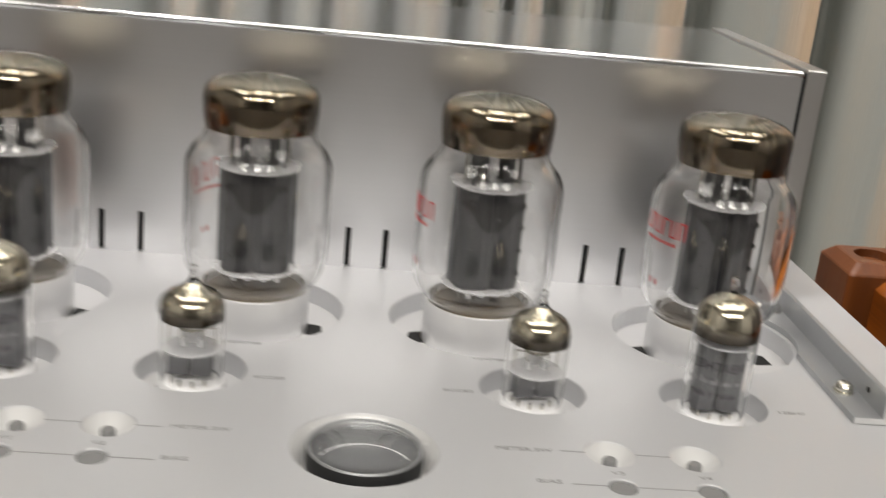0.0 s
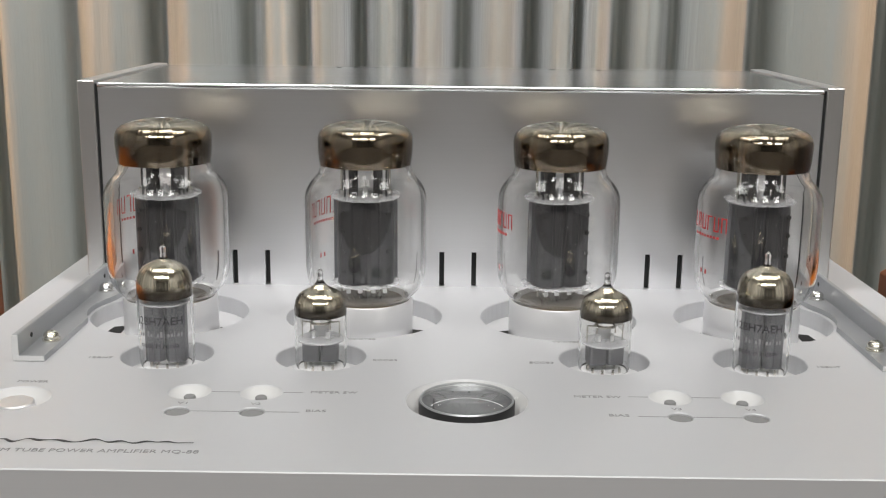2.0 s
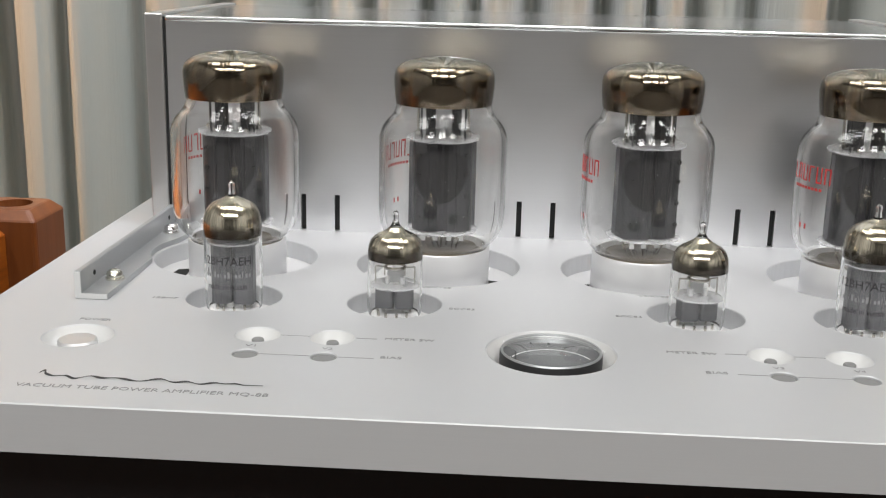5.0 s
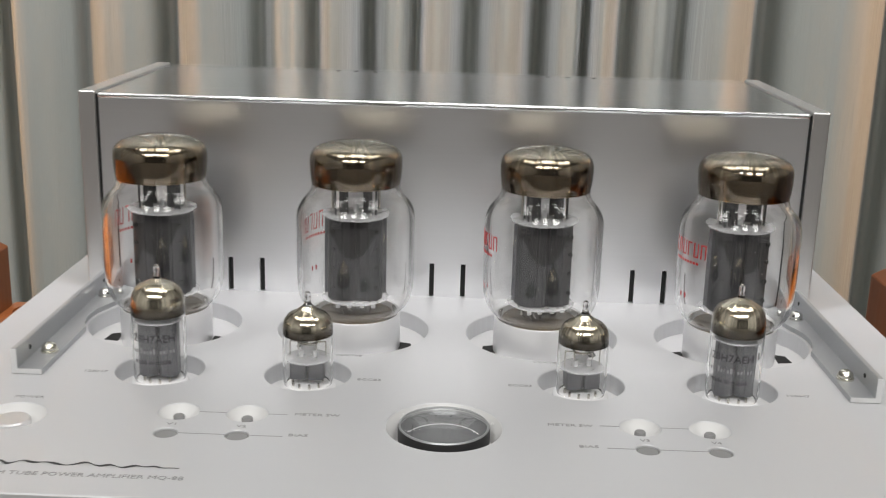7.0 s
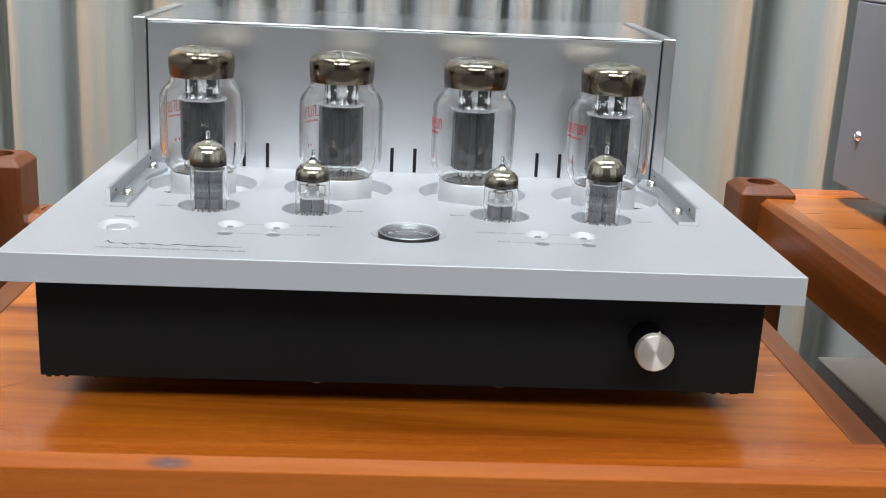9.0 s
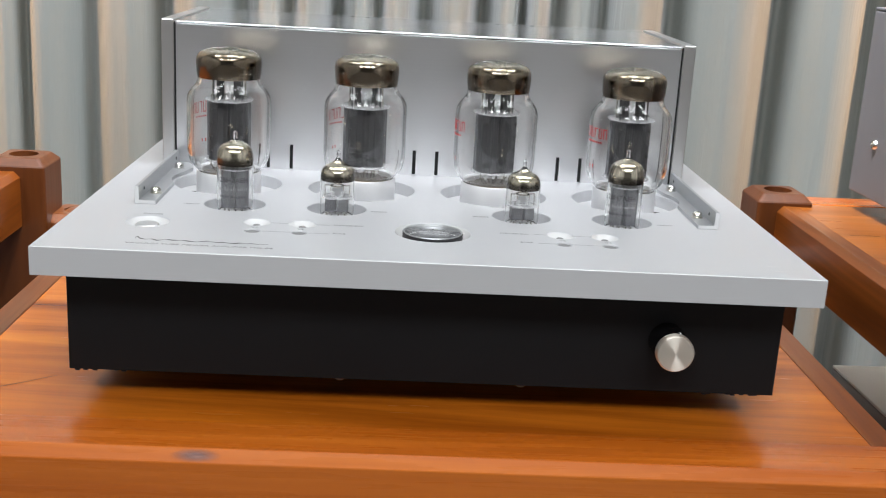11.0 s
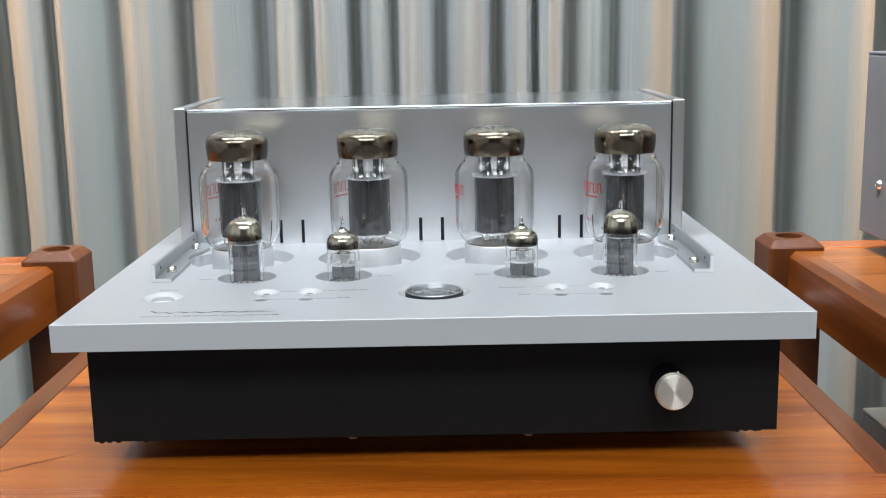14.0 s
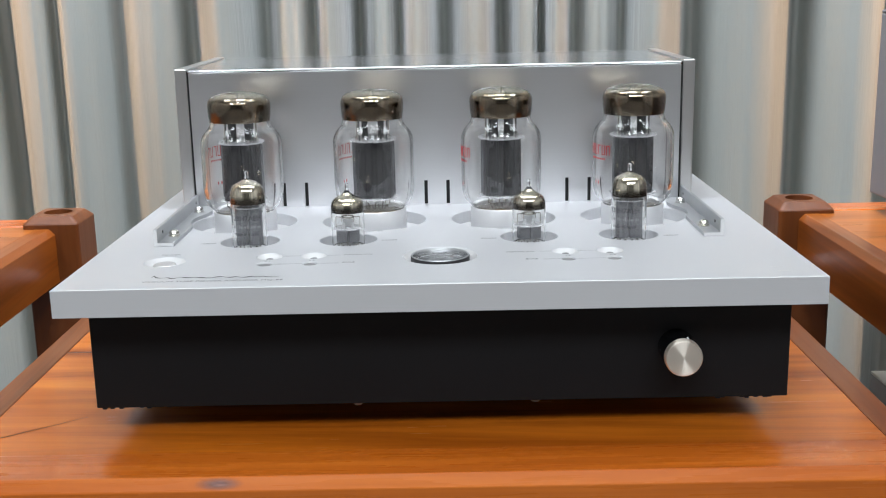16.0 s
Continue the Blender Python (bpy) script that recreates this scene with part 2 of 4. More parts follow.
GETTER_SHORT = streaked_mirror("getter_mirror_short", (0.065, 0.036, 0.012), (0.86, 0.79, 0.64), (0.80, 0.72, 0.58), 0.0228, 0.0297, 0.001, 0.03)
SOCKET = plain("socket_grey", (0.63, 0.63, 0.64), 0.45, 0.0, 0.04)
DISH = plain("white_satin_dish", (0.62, 0.62, 0.62), 0.35, 0.0, 0.02, 300, 0)
BIAS_GREY = plain("bias_grey", (0.23, 0.23, 0.23), 0.6, 0.0, 0.05)
DIAL = plain("meter_dial", (0.12, 0.122, 0.126), 0.4, 0.0, 0.05)
KNOT, _t, _b = material("knot_wood")
_c, _l, _x, _w, _n = _t.nodes.new("ShaderNodeTexCoord"), _t.nodes.new("ShaderNodeVectorMath"), _t.nodes.new("ShaderNodeMixShader"), _t.nodes.new("ShaderNodeBsdfTransparent"), node(_t, "ShaderNodeTexNoise", Scale=260.0, Detail=4.0)
_l.operation = "LENGTH"
_t.links.new(_c.outputs["Object"], _l.inputs[0])
_t.links.new(_c.outputs["Object"], _n.inputs["Vector"])
_r = _t.nodes.new("ShaderNodeMapRange")
_r.inputs[1].default_value, _r.inputs[2].default_value, _r.inputs[3].default_value, _r.inputs[4].default_value = 0.002, 0.0084, 0.75, 0.0
_t.links.new(_l.outputs["Value"], _r.inputs[0])
_t.links.new(_r.outputs[0], _x.inputs[0])
_t.links.new(ramp(_t, _n.outputs[0], [(0.35, (0.10, 0.05, 0.05)), (0.65, (0.30, 0.15, 0.12))]), _b.inputs["Base Color"])
_b.inputs["Roughness"].default_value = 0.35
_t.links.new(_w.outputs[0], _x.inputs[1])
_t.links.new(_b.outputs[0], _x.inputs[2])
_t.links.new(_x.outputs[0], _t.nodes["Material Output"].inputs[0])
GREY_BOX = plain("dark_grey_paint", (0.185, 0.180, 0.184), 0.42, 0.2, 0.05, 1800, 0.15)
GREY_TOP = plain("olive_grey_paint", (0.52, 0.51, 0.46), 0.4, 0.2, 0.05, 1800, 0.12)
SPUN, _t, _b = material("spun_aluminium")
_b.inputs["Base Color"].default_value, _b.inputs["Metallic"].default_value, _b.inputs["Roughness"].default_value = (1.0, 0.95, 0.85, 1), 1.0, 0.42
_b.inputs["Anisotropic"].default_value, _b.inputs["Anisotropic Rotation"].default_value = 0.9, 0.25
_g = _t.nodes.new("ShaderNodeTangent")
_g.direction_type, _g.axis = "RADIAL", "Z"
_t.links.new(_g.outputs[0], _b.inputs["Tangent"])
_n = node(_t, "ShaderNodeTexNoise", Scale=300.0, Detail=3.0)
_t.links.new(coords(_t), _n.inputs["Vector"])
add_bump(_t, _b, _n.outputs[0], 0.03, 0.0003)
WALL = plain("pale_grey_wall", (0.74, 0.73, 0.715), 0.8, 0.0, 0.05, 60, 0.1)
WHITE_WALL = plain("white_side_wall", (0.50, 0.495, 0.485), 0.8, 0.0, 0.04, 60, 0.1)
DARK_WALL = plain("dark_grey_wall", (0.17, 0.166, 0.16), 0.8, 0.0, 0.06, 60, 0.1)
CEILING = plain("white_ceiling", (0.75, 0.74, 0.72), 0.85, 0.0, 0.03, 60, 0.1)
FLOOR = plain("grey_carpet", (0.17, 0.16, 0.15), 0.9, 0.0, 0.2, 300, 0.4)
GLASS = clear_glass("tube_glass", (1.0, 1.0, 0.995), 1.53)
LENS = clear_glass("meter_lens", (0.97, 0.98, 0.98), 1.38)
WOOD_X = wood("cherry_shelf", (0.22, 0.044, 0.002), (0.54, 0.140, 0.008), (0.78, 0.240, 0.018), "x", 0.22, 0.14)
WOOD_FRONT = wood("cherry_front_rail", (0.29, 0.058, 0.004), (0.43, 0.100, 0.006), (0.57, 0.155, 0.014), "x", 0.26, 0.4)
WOOD_BOARD = wood("brown_shelf", (0.24, 0.066, 0.008), (0.36, 0.108, 0.014), (0.46, 0.150, 0.024), "x", 0.28, 0.2)
WOOD_Y = wood("cherry_rail", (0.14, 0.038, 0.005), (0.32, 0.096, 0.012), (0.46, 0.155, 0.022), "y", 0.30, 0.2)
WOOD_Z = wood("cherry_post", (0.085, 0.026, 0.007), (0.132, 0.041, 0.0095), (0.178, 0.060, 0.015), "z", 0.36, 0.12)
WOOD_POST = wood("light_cherry_post", (0.11, 0.034, 0.009), (0.20, 0.064, 0.017), (0.29, 0.098, 0.028), "z", 0.30, 0.2)


def curtain_cloth():
    m, t, b = material("satin_curtain")
    p = coords(t)
    weave = node(t, "ShaderNodeTexNoise", Scale=900.0, Detail=2.0)
    slub = node(t, "ShaderNodeTexNoise", Scale=1.0, Detail=2.0)
    t.links.new(p, weave.inputs["Vector"])
    t.links.new(coords(t, (9.0, 9.0, 1.5)), slub.inputs["Vector"])
    t.links.new(ramp(t, slub.outputs[0], [(0.3, (0.136, 0.149, 0.132)), (0.7, (0.170, 0.184, 0.163))]), b.inputs["Base Color"])
    b.inputs["Roughness"].default_value = 0.40
    b.inputs["Specular IOR Level"].default_value, b.inputs["IOR"].default_value = 1.0, 1.85
    b.inputs["Sheen Weight"].default_value = 0.15
    crease = node(t, "ShaderNodeTexNoise", Scale=1.0, Detail=4.0, Roughness=0.6)
    t.links.new(coords(t, (95.0, 95.0, 5.0)), crease.inputs["Vector"])
    first = node(t, "ShaderNodeBump", Strength=0.45, Distance=0.004)
    t.links.new(crease.outputs[0], first.inputs["Height"])
    second = node(t, "ShaderNodeBump", Strength=0.2, Distance=0.0006)
    t.links.new(weave.outputs[0], second.inputs["Height"])
    t.links.new(first.outputs[0], second.inputs["Normal"])
    t.links.new(second.outputs[0], b.inputs["Normal"])
    return m


CURTAIN = curtain_cloth()


# ---- mesh helpers ----
def empty(name, x, y, z):
    ob = new(name)
    ob.empty_display_size = 0.02
    ob.location = (x, y, z)
    return ob


def part(name, bm, mat, parent=None, label="", smooth=False, at=None, flip=False):
    me = bpy.data.meshes.new(name)
    bmesh.ops.recalc_face_normals(bm, faces=bm.faces)
    if flip:
        bmesh.ops.reverse_faces(bm, faces=bm.faces)
    if smooth:
        for f in bm.faces:
            f.smooth = True
        for e in bm.edges:
            e.smooth = len(e.link_faces) != 2 or e.calc_face_angle(0) < radians(38)
    bm.to_mesh(me)
    bm.free()
    me.materials.append(mat)
    ob = new(name, me)
    ob.parent = parent
    if at:
        ob.location = at
    if label:
        ob["label"] = label
    return ob


def box(x0, x1, y0, y1, z0, z1, bevel=0.0, segments=2, bm=None):
    bm = bm or bmesh.new()
    made = bmesh.ops.create_cube(bm, size=1, matrix=Matrix.LocRotScale(((x0 + x1) / 2, (y0 + y1) / 2, (z0 + z1) / 2), None, (x1 - x0, y1 - y0, z1 - z0)))
    if bevel:
        edges = {e for v in made["verts"] for e in v.link_edges}
        bmesh.ops.bevel(bm, geom=list(edges), offset=bevel, segments=segments, profile=0.5, affect="EDGES")
    return bm


def lathe(profile, steps=48, centre=(0, 0), bm=None):
    """A body turned round the z axis from (radius, height) pairs; a radius of 0 closes it."""
    bm = bm or bmesh.new()
    rings = []
    for r, z in profile:
        if r < 1e-6:
            rings.append([bm.verts.new((centre[0], centre[1], z))])
        else:
            rings.append([bm.verts.new((centre[0] + r * math.cos(2 * math.pi * i / steps), centre[1] + r * math.sin(2 * math.pi * i / steps), z)) for i in range(steps)])
    for a, b in zip(rings, rings[1:]):
        for i in range(steps):
            j = (i + 1) % steps
            if len(a) == 1 and len(b) == 1:
                continue
            if len(a) == 1:
                bm.faces.new((a[0], b[j], b[i]))
            elif len(b) == 1:
                bm.faces.new((a[i], a[j], b[0]))
            else:
                bm.faces.new((a[i], a[j], b[j], b[i]))
    return bm


def rod(a, b, r, steps=8, bm=None):
    bm = bm or bmesh.new()
    a, b = Vector(a), Vector(b)
    q = (b - a).to_track_quat("Z", "Y").to_matrix().to_4x4()
    m = Matrix.Translation((a + b) / 2) @ q
    bmesh.ops.create_cone(bm, cap_ends=True, segments=steps, radius1=r, radius2=r, depth=(b - a).length, matrix=m)
    return bm


def smooth_profile(points, n=5):
    """Rounds a lathe profile with a Catmull-Rom curve through its points."""
    out = []
    for i in range(len(points) - 1):
        p0, p1 = points[max(0, i - 1)], points[i]
        p2, p3 = points[i + 1], points[min(len(points) - 1, i + 2)]
        for k in range(n):
            u = k / n
            out.append(tuple(0.5 * (2 * p1[c] + (p2[c] - p0[c]) * u + (2 * p0[c] - 5 * p1[c] + 4 * p2[c] - p3[c]) * u * u + (3 * p1[c] - p0[c] - 3 * p2[c] + p3[c]) * u ** 3) for c in (0, 1)))
    out.append(points[-1])
    return [(max(r, 0.0), z) for r, z in out]


def prism(outline, z0, z1, bm=None):
    bm = bm or bmesh.new()
    lo = [bm.verts.new((x, y, z0)) for x, y in outline]
    hi = [bm.verts.new((x, y, z1)) for x, y in outline]
    bm.faces.new(lo[::-1])
    bm.faces.new(hi)
    for i in range(len(outline)):
        j = (i + 1) % len(outline)
        bm.faces.new((lo[i], lo[j], hi[j], hi[i]))
    return bm


def pierced_plate(x0, x1, y0, y1, z0, z1, holes, edge, steps=56):
    """A flat plate with round holes right through it and eased upper edges. holes: x, y, radius."""
    bm = bmesh.new()

    def loops(pts_top, pts_edge):
        top = [bm.verts.new((x, y, z1)) for x, y in pts_top]
        mid = [bm.verts.new((x, y, z1 - edge)) for x, y in pts_edge]
        low = [bm.verts.new((x, y, z0)) for x, y in pts_edge]
        n = len(top)
        for a, b in ((top, mid), (mid, low)):
            for i in range(n):
                bm.faces.new((a[i], a[(i + 1) % n], b[(i + 1) % n], b[i]))
        ring_edges = []
        for ring in (top, low):
            ring_edges.append([bm.edges.get((ring[i], ring[(i + 1) % n])) for i in range(n)])
        return ring_edges

    e = edge
    sets = [loops([(x0 + e, y0 + e), (x1 - e, y0 + e), (x1 - e, y1 - e), (x0 + e, y1 - e)], [(x0, y0), (x1, y0), (x1, y1), (x0, y1)])]
    for x, y, r in holes:
        ring = [(math.cos(2 * math.pi * i / steps), math.sin(2 * math.pi * i / steps)) for i in range(steps)]
        eh = min(e, 0.0005)
        sets.append(loops([(x + (r + eh) * c, y + (r + eh) * s) for c, s in ring], [(x + r * c, y + r * s) for c, s in ring]))
    for side in (0, 1):
        bmesh.ops.triangle_fill(bm, use_beauty=True, use_dissolve=False, edges=[ed for s in sets for ed in s[side]])
    return bm


def letters(name, words, x, y, z, height, mat, parent, width=None, align="LEFT", spin=None):
    """A line of print lying flat, its base line at y; width squeezes or stretches it to a length."""
    cu = bpy.data.curves.new(name, "FONT")
    cu.body, cu.size, cu.extrude, cu.resolution_u = words, height / 0.7, 0.00004, 2
    tmp = bpy.data.objects.new(name, cu)
    me = bpy.data.meshes.new_from_object(tmp)
    bpy.data.objects.remove(tmp)
    bpy.data.curves.remove(cu)
    xs = [v.co.x for v in me.vertices]
    k = width / (max(xs) - min(xs)) if width else 1.0
    off = {"LEFT": min(xs), "CENTER": (max(xs) + min(xs)) / 2, "RIGHT": max(xs)}[align]
    for v in me.vertices:
        v.co.x = (v.co.x - off) * k
    me.materials.append(mat)
    ob = new(name, me)
    ob.parent = parent
    ob.matrix_local = spin @ Matrix.Identity(4) if spin else Matrix.Translation((x, y, z))
    return ob


def wrap_letters(name, words, radius, z, height, angle, width, mat, parent, mirror=False):
    """Print wrapped on a glass cylinder of that radius, its middle at an angle in degrees (-90 faces the front)."""
    cu = bpy.data.curves.new(name, "FONT")
    cu.body, cu.size, cu.extrude, cu.resolution_u = words, height / 0.7, 0.00002, 2
    tmp = bpy.data.objects.new(name, cu)
    me = bpy.data.meshes.new_from_object(tmp)
    bpy.data.objects.remove(tmp)
    bpy.data.curves.remove(cu)
    xs = [v.co.x for v in me.vertices]
    k, mid = width / (max(xs) - min(xs)), (max(xs) + min(xs)) / 2
    for v in me.vertices:
        a = radians(angle) + (v.co.x - mid) * k / radius
        r = radius + 0.00008 + v.co.z
        v.co = (r * math.cos(a), r * math.sin(a), z + v.co.y)
    me.materials.append(mat)
    ob = new(name, me)
    ob.parent = parent
    return ob


def wrap_bar(bm, radius, z0, z1, a0, a1, steps=4):
    """A thin curved bar of print on a cylinder between two angles in degrees."""
    ring = []
    for i in range(steps + 1):
        a = radians(a0 + (a1 - a0) * i / steps)
        ring.append([bm.verts.new(((radius + d) * math.cos(a), (radius + d) * math.sin(a), z)) for d, z in ((0.00004, z0), (0.00010, z0), (0.00010, z1), (0.00004, z1))])
    for a, b in zip(ring, ring[1:]):
        for i in range(4):
            bm.faces.new((a[i], a[(i + 1) % 4], b[(i + 1) % 4], b[i]))
    bm.faces.new(ring[0])
    bm.faces.new(ring[-1][::-1])
    return bm


# ---- the room ----
def room():
    x0, x1, y0, y1, h = -2.6, 2.6, -6.4, 1.25, 3.3
    tagged(part("floor", box(x0, x1, y0, y1, -0.1, 0, 0), FLOOR), "dark grey-brown carpeted showroom floor under the racks", "floor", kind="structure")
    tagged(part("ceiling", box(x0, x1, y0, y1, h, h + 0.1), CEILING), "plain white painted showroom ceiling", "ceiling", kind="structure")
    for name, b in (("wall_north", (x0 - 0.1, x1 + 0.1, y1, y1 + 0.1)), ("wall_south", (x0 - 0.1, x1 + 0.1, y0 - 0.1, y0)),
                    ("wall_west", (x0 - 0.1, x0, y0, y1)), ("wall_east", (x1, x1 + 0.1, y0, y1))):
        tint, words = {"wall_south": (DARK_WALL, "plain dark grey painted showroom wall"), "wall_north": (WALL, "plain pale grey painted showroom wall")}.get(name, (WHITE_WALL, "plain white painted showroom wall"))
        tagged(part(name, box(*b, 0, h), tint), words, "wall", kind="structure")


# ---- the curtain ----
def curtain():
    ridges = [(-0.512, 0.9), (-0.468, 1.0), (-0.372, 0.5), (-0.276, 1.0), (-0.187, 0.35), (-0.141, 1.0), (-0.074, 0.4), (-0.031, 0.9), (0.043, 0.9),
              (0.110, 0.7), (0.142, 0.95), (0.203, 0.3), (0.265, 1.0), (0.401, 1.0), (0.527, 1.0)]
    rnd = random.Random(5)
    while ridges[0][0] > -1.9:
        ridges.insert(0, (ridges[0][0] - rnd.uniform(0.06, 0.13), rnd.uniform(0.5, 1.0)))
    while ridges[-1][0] < 1.9:
        ridges.append((ridges[-1][0] + rnd.uniform(0.06, 0.13), rnd.uniform(0.5, 1.0)))
    bm = bmesh.new()
    cols, per = [], 20
    for (a, ha), (b, hb) in zip(ridges, ridges[1:]):
        w = b - a
        deep = (min(0.125, 0.040 + 0.85 * w) + rnd.uniform(-0.005, 0.007)) * (0.90 - (0.42 if a < 0 else 0.20) * min(1.0, max(0.0, (abs(a + w / 2) - 0.22) / 0.2)))
        lag = rnd.uniform(0, 2)
        for k in range(per):
            u = k / per
            v = (0.5 - 0.5 * math.cos(2 * math.pi * u)) ** 1.6
            v += 0.10 * min(1.0, w / 0.1) * math.sin(math.pi * u) ** 2 * math.sin(math.pi * (4 * u * w / 0.09 + lag))
            crest = ((1 - ha) * (1 - u) + (1 - hb) * u) * 0.05
            cols.append((a + w * u, (1 - v) * crest + v * deep))
    levels = [0.02 + 3.16 * i / 48 for i in range(49)]
    grid = []
    for x, d in cols:
        line = []
        for z in levels:
            sway = 0.005 * noise.noise(Vector((x * 5.0, z * 1.3, 0.0))) + 0.003 * noise.noise(Vector((x * 16.0, z * 3.0, 4.0)))
            line.append(bm.verts.new((x + 0.8 * sway, 0.862 + d * (1.0 + 0.10 * math.sin(z * 2.2 + x * 9)) + sway, z)))
        grid.append(line)
    for a, b in zip(grid, grid[1:]):
        for i in range(len(levels) - 1):
            bm.faces.new((a[i], b[i], b[i + 1], a[i + 1]))
    ob = part("curtain", bm, CURTAIN, None, "", True)
    for e in ob.data.edges:
        e.use_edge_sharp = False
    tagged(ob, "grey-green satin floor-length curtain hanging in deep vertical folds", "curtain")


# ---- racks ----
POST = 0.048


def post(rack, x, y, z0, z1, plug, timber):
    """A square post with a chamfered top and a round counterbore in it."""
    h, c, steps = POST / 2, 0.0065, 32
    bm = bmesh.new()

    def square(s, z, r=0.003):
        out = []
        for k, (sx, sy) in enumerate(((1, 1), (-1, 1), (-1, -1), (1, -1))):
            for i in range(4):
                a = math.pi / 2 * (k + i / 3)
                out.append(bm.verts.new((x + sx * (s - r) + r * math.cos(a), y + sy * (s - r) + r * math.sin(a), z)))
        return out
    levels = [square(h, z0), square(h, z1 - c - 0.0006), square(h - 0.0006, z1 - c + 0.0006), square(h - c + 0.0006, z1 - 0.0005), square(h - c - 0.0008, z1)]
    for p, q in zip(levels, levels[1:]):
        for i in range(16):
            bm.faces.new((p[i], p[(i + 1) % 16], q[(i + 1) % 16], q[i]))
    bm.faces.new(levels[0][::-1])
    ring = [bm.verts.new((x + 0.012 * math.cos(2 * math.pi * i / steps), y + 0.012 * math.sin(2 * math.pi * i / steps), z1)) for i in range(steps)]
    low = [bm.verts.new((v.co.x, v.co.y, z1 - plug)) for v in ring]
    for i in range(steps):
        bm.faces.new((ring[i], ring[(i + 1) % steps], low[(i + 1) % steps], low[i]))
    bm.faces.new(low)
    t = levels[-1]
    edges = [bm.edges.get((t[i], t[(i + 1) % 16])) for i in range(16)] + [bm.edges.get((ring[i], ring[(i + 1) % steps])) for i in range(steps)]
    bmesh.ops.triangle_fill(bm, use_beauty=True, use_dissolve=False, edges=edges)
    p = part("post", bm, timber, rack)
    part("plug", lathe([(0, z1 - plug), (0.0114, z1 - plug), (0.0114, z1 - plug + 0.003), (0.0085, z1 - plug + 0.0048), (0, z1 - plug + 0.0055)], 28, (x, y)), timber, p, "turned round wooden plug", True)
    return p


def bevelled_bar(x0, x1, y0, y1, z0, z1, c, c2=0.0005):
    """A bar with its upper long edges chamfered: the front one by c, or the left by c and the right by c2."""
    if x1 - x0 > y1 - y0:
        pts = [(y0, z0), (y1, z0), (y1, z1), (y0 + c, z1), (y0, z1 - c)]
        bm = bmesh.new()
        a = [bm.verts.new((x0, y, z)) for y, z in pts]
        b = [bm.verts.new((x1, y, z)) for y, z in pts]
    else:
        pts = [(x0, z0), (x1, z0), (x1, z1 - c2), (x1 - c2, z1), (x0 + c, z1), (x0, z1 - c)]
        bm = bmesh.new()
        a = [bm.verts.new((x, y0, z)) for x, z in pts]
        b = [bm.verts.new((x, y1, z)) for x, z in pts]
    bm.faces.new(a)
    bm.faces.new(b[::-1])
    n = len(pts)
    for i in range(n):
        bm.faces.new((a[i], b[i], b[(i + 1) % n], a[(i + 1) % n]))
    bmesh.ops.bevel(bm, geom=list(bm.edges), offset=0.00035, segments=1, profile=0.5, affect="EDGES")
    return bm


def rack(label, xl, xr, yf, yb, top, rise, chamfer, lower, rail, shift, tall, turn=0.0, board=None, plug=0.009, flush=False):
    """An open wooden rack: four posts at the corners (their centres), rails between them and shelves in the rails. shift: how far the left and right side rails lie inside the posts; flush: the front posts end level with the rails and in one face with them."""
    root = empty("wooden_rack", (xl + xr) / 2, (yf + yb) / 2, 0)
    h = POST / 2
    ox, oy = -root.location.x, -root.location.y
    ends = {}
    for x, inner, sh in ((xl, 1, shift[0]), (xr, -1, shift[1])):
        xf = x + inner * (sh - rail + h) if flush else x
        ends[inner] = xf
        post(root, xf + ox, yf + oy, 0.0, top + (0.0 if flush else rise), plug, WOOD_POST if board else WOOD_Z)
        post(root, x + ox, yb + oy, 0.0, top + rise, plug, WOOD_POST if board else WOOD_Z)
    for z in (top, *lower):
        ch = chamfer if z == top else 0.004
        part("front_rail", bevelled_bar(ends[1] + h + ox, ends[-1] - h + ox, yf - 0.023 + oy, yf + 0.013 + oy, z - tall, z, ch), WOOD_FRONT, root)
        part("back_rail", bevelled_bar(xl + h + ox, xr - h + ox, yb - 0.013 + oy, yb + 0.020 + oy, z - tall, z, 0.004), WOOD_FRONT, root)
        for x, inner, sh in ((xl, 1, shift[0]), (xr, -1, shift[1])):
            c = x + inner * sh + ox
            reach = h if sh < h - rail else 0.0131
            part("side_rail", bevelled_bar(c - rail, c + rail, yf + (h if flush else reach) + oy, yb - reach + oy, z - tall, z, *((0.005, 0.0005) if inner > 0 else (0.0005, 0.005))), WOOD_Y, root)
        part("shelf", box(xl + shift[0] + rail + 0.0001 + ox, xr - shift[1] - rail - 0.0001 + ox, yf + 0.0131 + oy, yb - 0.0131 + oy, z - 0.026, z - 0.0003, 0.0002, 1), board or WOOD_BOARD, root, "glossy orange-brown wooden shelf board" if board else "brown wooden shelf board")
    root.rotation_euler = (0, 0, radians(turn))
    return tagged(root, label, "rack", "audio racks standing in a row")


room()
curtain()
shelf_rack = rack("orange-brown varnished wooden audio rack with chamfered corner posts", -0.2965, 0.2725, -0.0085, 0.430, 0.510, 0.0, 0.0054, (0.16,), 0.0105, (0.0325, 0.0290), 0.058, 0.0, WOOD_X, 0.004)
rack("reddish-brown wooden audio rack carrying a grey component", 0.3145, 0.844, 0.012, 0.424, 0.549, 0.0095, 0.006, (0.29, 0.11), 0.009, (0.002, 0.002), 0.047, 0.5, flush=True)
rack("reddish-brown wooden audio rack with an empty top shelf", -0.867, -0.3375, 0.012, 0.4185, 0.549, 0.0105, 0.006, (0.29, 0.11), 0.009, (0.005, 0.005), 0.047, flush=True)


